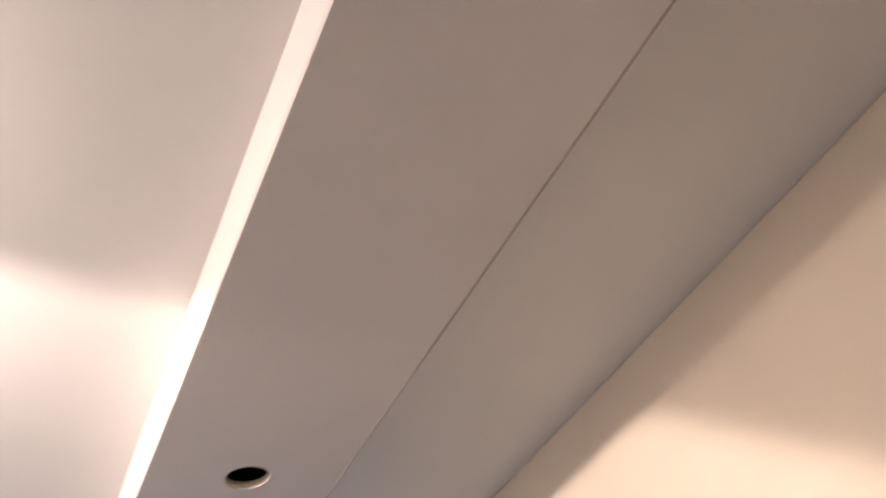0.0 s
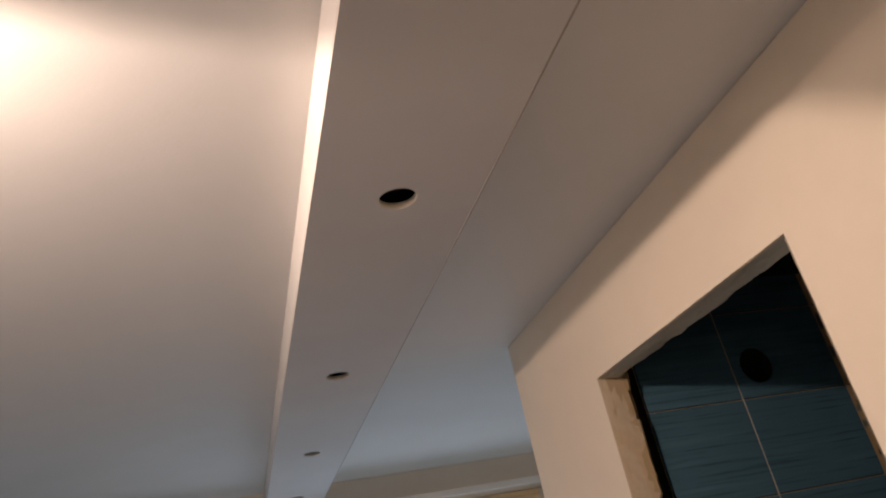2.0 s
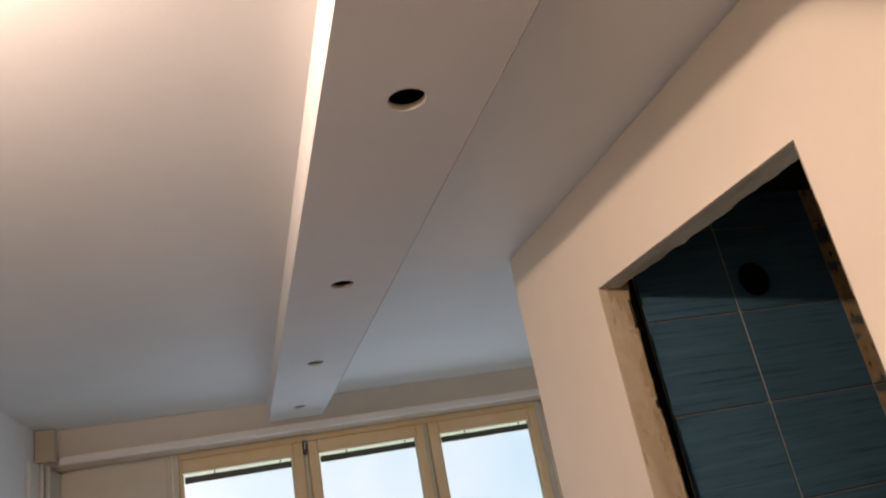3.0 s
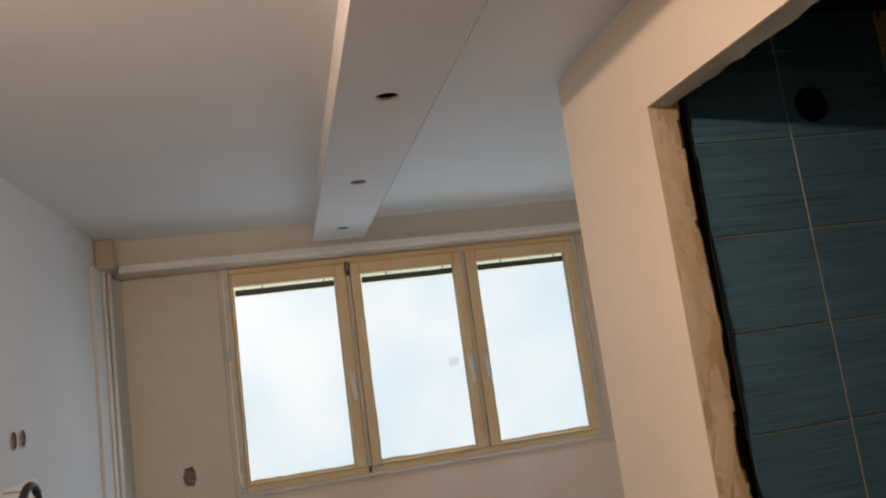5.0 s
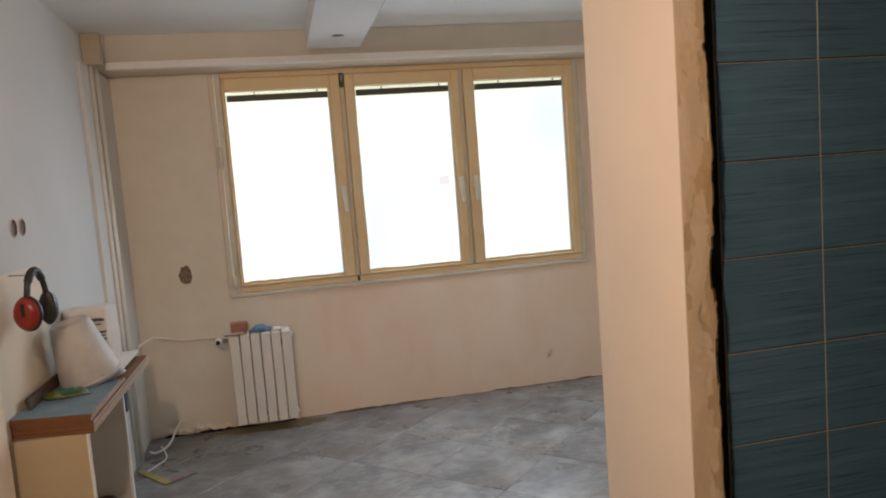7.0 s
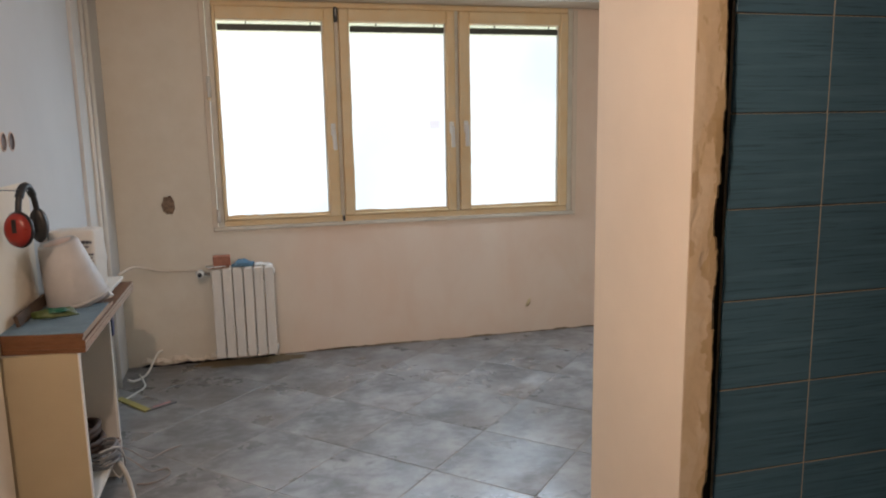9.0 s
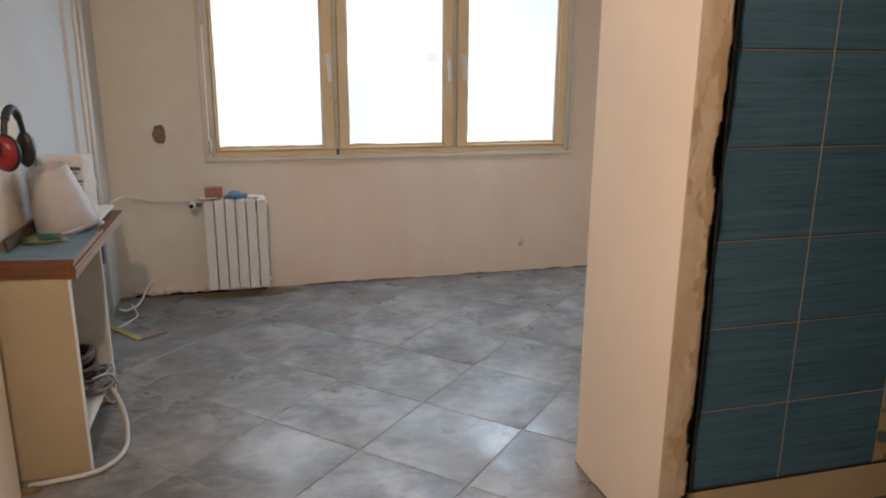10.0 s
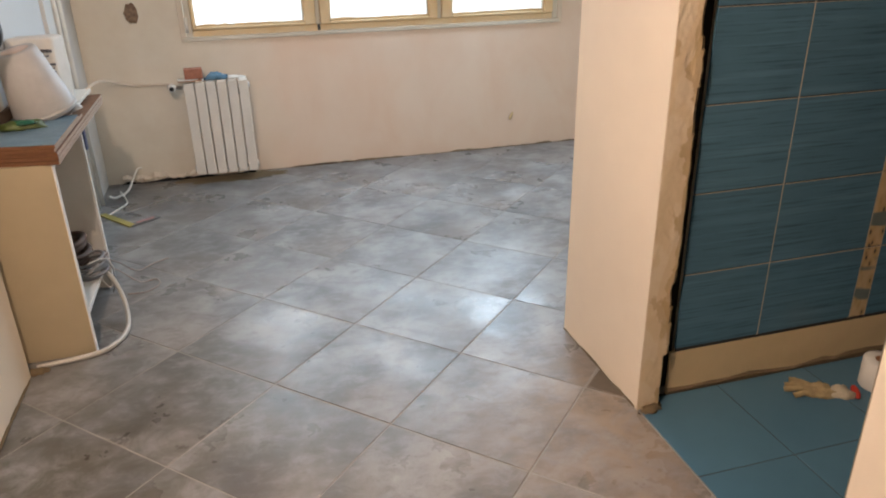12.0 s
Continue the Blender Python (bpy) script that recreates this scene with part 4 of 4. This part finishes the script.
hose = thing("white_hose", "thick white drain hose curving over the floor", "hose")
part("tube", tubed([(-1.10, 2.385, 0.010), (-1.03, 2.395, 0.011), (-0.94, 2.410, 0.0115), (-0.88, 2.44, 0.0115), (-0.835, 2.52, 0.0115), (-0.828, 2.62, 0.015), (-0.845, 2.72, 0.06), (-0.88, 2.77, 0.14), (-0.93, 2.79, 0.195)], 0.0092, 12), plain("dull_white_hose", (0.53, 0.515, 0.48), 0.5, var=0.15), hose, "", True)
for pts, mat in (([(-0.93, 2.80, 0.19), (-0.87, 2.83, 0.15), (-0.82, 2.92, 0.05), (-0.80, 3.0, 0.006), (-0.76, 3.02, 0.004), (-0.74, 2.96, 0.004), (-0.79, 2.90, 0.004), (-0.86, 2.90, 0.004)], CABLE_PINK),
                 ([(-0.93, 2.90, 0.18), (-0.88, 2.95, 0.13), (-0.84, 3.10, 0.02), (-0.78, 3.20, 0.004), (-0.72, 3.24, 0.004)], CABLE_PINK),
                 ([(-0.94, 2.66, 0.21), (-0.89, 2.70, 0.25), (-0.87, 2.76, 0.19), (-0.88, 2.80, 0.12), (-0.90, 2.84, 0.05)], CABLE_GREY),
                 ([(-0.94, 2.70, 0.24), (-0.885, 2.76, 0.23), (-0.875, 2.80, 0.15), (-0.90, 2.80, 0.09), (-0.92, 2.74, 0.17)], CABLE)):
    w = thing("loose_wire", "thin loose wire hanging from the cupboard", "wire", "loose wires")
    part("wire", tubed(pts, 0.0024, 8), mat, w, "", True)
w = thing("loose_wire", "thin white cable beside the riser pipes", "wire", "loose wires")
part("wire", tubed([(-1.03, 4.22, 0.04), (-0.99, 4.12, 0.006), (-1.02, 4.02, 0.005), (-1.08, 3.9, 0.005)], 0.005, 8), CABLE, w, "", True)

# carpenter's square on the floor
sq = thing("carpenter_square", "yellow and grey carpenter's square on the floor", "square")


def bar(a, b, w, z0, z1):
    a, b = Vector((*a, 0)), Vector((*b, 0))
    d = b - a
    return moved(boxed(0, d.length, -w / 2, w / 2, z0, z1, bevel=0.0015), Matrix.Translation(a) @ Matrix.Rotation(math.atan2(d.y, d.x), 4, "Z"))


part("stock", bar((-1.10, 3.955), (-0.925, 3.725), 0.036, 0.0005, 0.010), YELLOW, sq, "yellow stock")
part("blade", bar((-0.935, 3.735), (-0.805, 3.83), 0.038, 0.0005, 0.008), plain("grey_painted_blade", (0.17, 0.165, 0.165), 0.5, 0.2, 0.2), sq, "grey blade")
part("print", bar((-0.905, 3.757), (-0.825, 3.815), 0.018, 0.0082, 0.009), PINKPRINT, sq, "faded pink print")

# ---- bathroom things ----
roll = thing("tissue_roll", "white tissue roll standing on blue tiles", "tissue roll", at=(1.530, 1.455, 0.0))
part("paper", lathe([(0.022, 0.0), (0.053, 0.0), (0.055, 0.003), (0.055, 0.094), (0.053, 0.097), (0.022, 0.097)], 36), TISSUE, roll, "", True)
part("core", lathe([(0.022, 0.0), (0.0205, 0.0), (0.0205, 0.097), (0.022, 0.097)], 28), CARDBOARD, roll, "brown cardboard core", True)


def glove():
    g = thing("work_glove", "beige work glove with red-trimmed cuff", "glove", at=(1.332, 1.475, 0.0), turn=-27)
    g.scale = (0.92, 0.92, 0.92)
    part("palm", moved(crumple(0.115, 0.075, 0.026, 31, 26), pose(-0.005, 0, 0)), GLOVE, g, "", True)
    for y, l, bend in ((-0.030, 0.050, -0.012), (-0.010, 0.074, 0.004), (0.010, 0.066, 0.012), (0.028, 0.044, 0.030)):
        tip = (-0.045 - l, y + bend, 0.007)
        bm = tubed([(-0.030, y * 0.8, 0.012), (-0.045 - l * 0.4, y + bend * 0.3, 0.016), (-0.045 - l * 0.8, y + bend * 0.8, 0.010), tip], 0.0095, 10)
        for v in bm.verts:
            v.co += Vector((noise.noise(v.co * 60), noise.noise(v.co * 60 + Vector((3, 0, 0))), 0.5 * noise.noise(v.co * 60 + Vector((0, 5, 0))))) * 0.004
            v.co.z = max(v.co.z, 0.001)
        part("finger", bm, GLOVE, g, "", True)
    part("cuff", moved(crumple(0.082, 0.066, 0.030, 44, 22), pose(0.065, 0.0, 0)), GLOVECUFF, g, "pale knitted cuff", True)
    part("trim", moved(lathe([(0.030, -0.004), (0.036, 0.0), (0.036, 0.006), (0.030, 0.010)], 24), Matrix.Translation((0.105, 0, 0.016)) @ pose(0, 0, 0, 0, 90, 0) @ Matrix.Diagonal((0.42, 1, 1, 1))), REDTRIM, g, "red trim", True)


glove()

vent = thing("vent_hole", "round dark ventilation hole in the bathroom tiles", "vent hole", at=(1.256, TILE_Y - 0.0015, 2.012))
part("rim", moved(lathe([(0.046, 0.0), (0.050, 0.0), (0.050, 0.003), (0.046, 0.003)], 28), pose(0, 0, 0, 90, 0, 0)), VOID, vent, "", True)
part("inside", moved(lathe([(0.0, -0.001), (0.046, -0.001), (0.046, 0.002)], 28), pose(0, 0, 0, 90, 0, 0)), VOID, vent, "black inside", True)


# ---- tiles, last ----
def clip(poly, n, d):
    """Keep the side of a convex polygon where p . n <= d."""
    out = []
    for a, b in zip(poly, poly[1:] + poly[:1]):
        da, db = a[0] * n[0] + a[1] * n[1] - d, b[0] * n[0] + b[1] * n[1] - d
        if da <= 0:
            out.append(a)
        if da * db < 0:
            t = da / (da - db)
            out.append((a[0] + t * (b[0] - a[0]), a[1] + t * (b[1] - a[1])))
    return out


def tile_mesh(name, poly, thick, bevel, mat):
    """A tile from a convex outline: top at z = 0 with an eased edge."""
    cx, cy = sum(p[0] for p in poly) / len(poly), sum(p[1] for p in poly) / len(poly)
    k = [(cx + (x - cx) * (1 - bevel / max(abs(x - cx) + abs(y - cy), 0.02)), cy + (y - cy) * (1 - bevel / max(abs(x - cx) + abs(y - cy), 0.02))) for x, y in poly]
    n = len(poly)
    vs = [(x, y, 0) for x, y in k] + [(x, y, -bevel * 0.6) for x, y in poly] + [(x, y, -thick) for x, y in poly]
    fs = [tuple(range(n))] + [(n + i, n + (i + 1) % n, (i + 1) % n, i) for i in range(n)] + [(2 * n + i, 2 * n + (i + 1) % n, n + (i + 1) % n, n + i) for i in range(n)]
    me = bpy.data.meshes.new(name)
    me.from_pydata(vs, [], fs)
    me.materials.append(mat)
    return me


H, GAP = 0.4525 / math.sqrt(2), 0.0047
r = H - GAP / math.sqrt(2)
whole = [(0, -r), (r, 0), (0, r), (-r, 0)]
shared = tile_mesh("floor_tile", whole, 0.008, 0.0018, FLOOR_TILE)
rnd = random.Random(2)
for i in range(-5, 9):
    for j in range(-11, 10):
        if (i + j) % 2 == 0:
            continue
        cx, cy = i * H, 1.726 + j * H
        if cx < XW - H or cx > XR + H or cy < YS - H or cy > YN + H or (cx > XE + H and cy < PIER_Y - H):
            continue
        poly = [(cx + x, cy + y) for x, y in whole]
        cut = clip(clip(clip(clip(poly, (-1, 0), -XW + 0.01), (1, 0), XR + 0.01), (0, -1), -YS + 0.01), (0, 1), YN + 0.01)
        if cy < 1.85:
            cut = clip(cut, (1, 0), XE + 0.002)
        else:
            cut = clip(cut, (0, -1), -TILE_Y - 0.03) if cx > XE - H else cut
        if len(cut) < 3:
            continue
        same = len(cut) == 4 and all(abs(a[0] - b[0]) + abs(a[1] - b[1]) < 1e-6 for a, b in zip(cut, poly))
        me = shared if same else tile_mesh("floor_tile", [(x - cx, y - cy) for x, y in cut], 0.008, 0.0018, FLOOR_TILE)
        ob = new("floor_tile", me)
        ob.parent = floor
        ob.matrix_world = pose(cx, cy, rnd.uniform(-0.0004, 0.0004), rnd.uniform(-0.05, 0.05), rnd.uniform(-0.05, 0.05), 0)

structure("threshold_edge", boxed(XE + 0.0032, XE + 0.0056, DOOR_Y0 - 0.3, DOOR_Y1 - 0.004, -0.01, 0.0012, bevel=0.0006), GROUT, "thin pale edge between the two tiled floors", "threshold")

# bathroom floor tiles
bfloor = structure("bathroom_floor", boxed(XE + 0.004, XR, -0.3, TILE_Y + 0.006, -0.14, -0.0009), JOINT_GREY, "blue tiled bathroom floor", "floor")
S = 0.333
for i in range(-1, 5):
    for j in range(-5, 1):
        x0, y0 = 1.050 + i * S, 1.254 + j * S
        a0, a1, b0, b1 = max(x0, XE + 0.006), min(x0 + S, XR), max(y0, -0.3), TILE_Y - 0.003 if j == 0 else y0 + S
        if a1 - a0 < 0.02 or b1 - b0 < 0.02:
            continue
        me = tile_mesh("bath_floor_tile", [(a0 + 0.0018, b0 + 0.0018), (a1 - 0.0018, b0 + 0.0018), (a1 - 0.0018, b1 - 0.0018), (a0 + 0.0018, b1 - 0.0018)], 0.008, 0.0012, BLUE_FLOOR)
        ob = new("bath_floor_tile", me)
        ob.parent = bfloor
        ob.location = (0, 0, 0.0005)

# bathroom wall tiles: pale grout, dark along the upper side of the level joints
wall_back = bpy.data.objects["bathroom_wall_back"]
for x in (1.176, 1.530, 1.592, 1.992):
    part("joint", boxed(x - 0.0015, x + 0.0015, TILE_Y + 0.0003, TILE_Y + 0.0029, 0.162, ZC - 0.024), JOINT_BLUE, wall_back, "pale grout joint")
ROWS = [0.1625] + [0.163 + 0.2515 * k for k in range(1, 9)]
for z in ROWS[1:]:
    part("joint", boxed(0.882, XR - 0.022, TILE_Y + 0.0001, TILE_Y + 0.0029, z - 0.0022, z - 0.0011), JOINT_BLUE, wall_back, "pale grout joint")
cols = [(0.879, 1.176, BLUE), (1.176, 1.530, BLUE), (1.530, 1.592, DECO), (1.592, 1.992, BLUE), (1.992, XR - 0.021, BLUE)]
rnd = random.Random(4)
for z0, z1 in zip(ROWS, ROWS[1:] + [ZC - 0.022]):
    for x0, x1, mat in cols:
        g, gz = 0.0016, 0.0022
        me = tile_mesh("wall_tile", [(x0 + g, z0 + gz), (x1 - g, z0 + gz), (x1 - g, z1 - gz), (x0 + g, z1 - gz)], 0.008, 0.0012, mat)
        ob = new("wall_tile", me)
        ob.parent = wall_back
        ob.matrix_world = pose(0, TILE_Y + rnd.uniform(-0.0005, 0.0003), 0, 90, 0, 0)
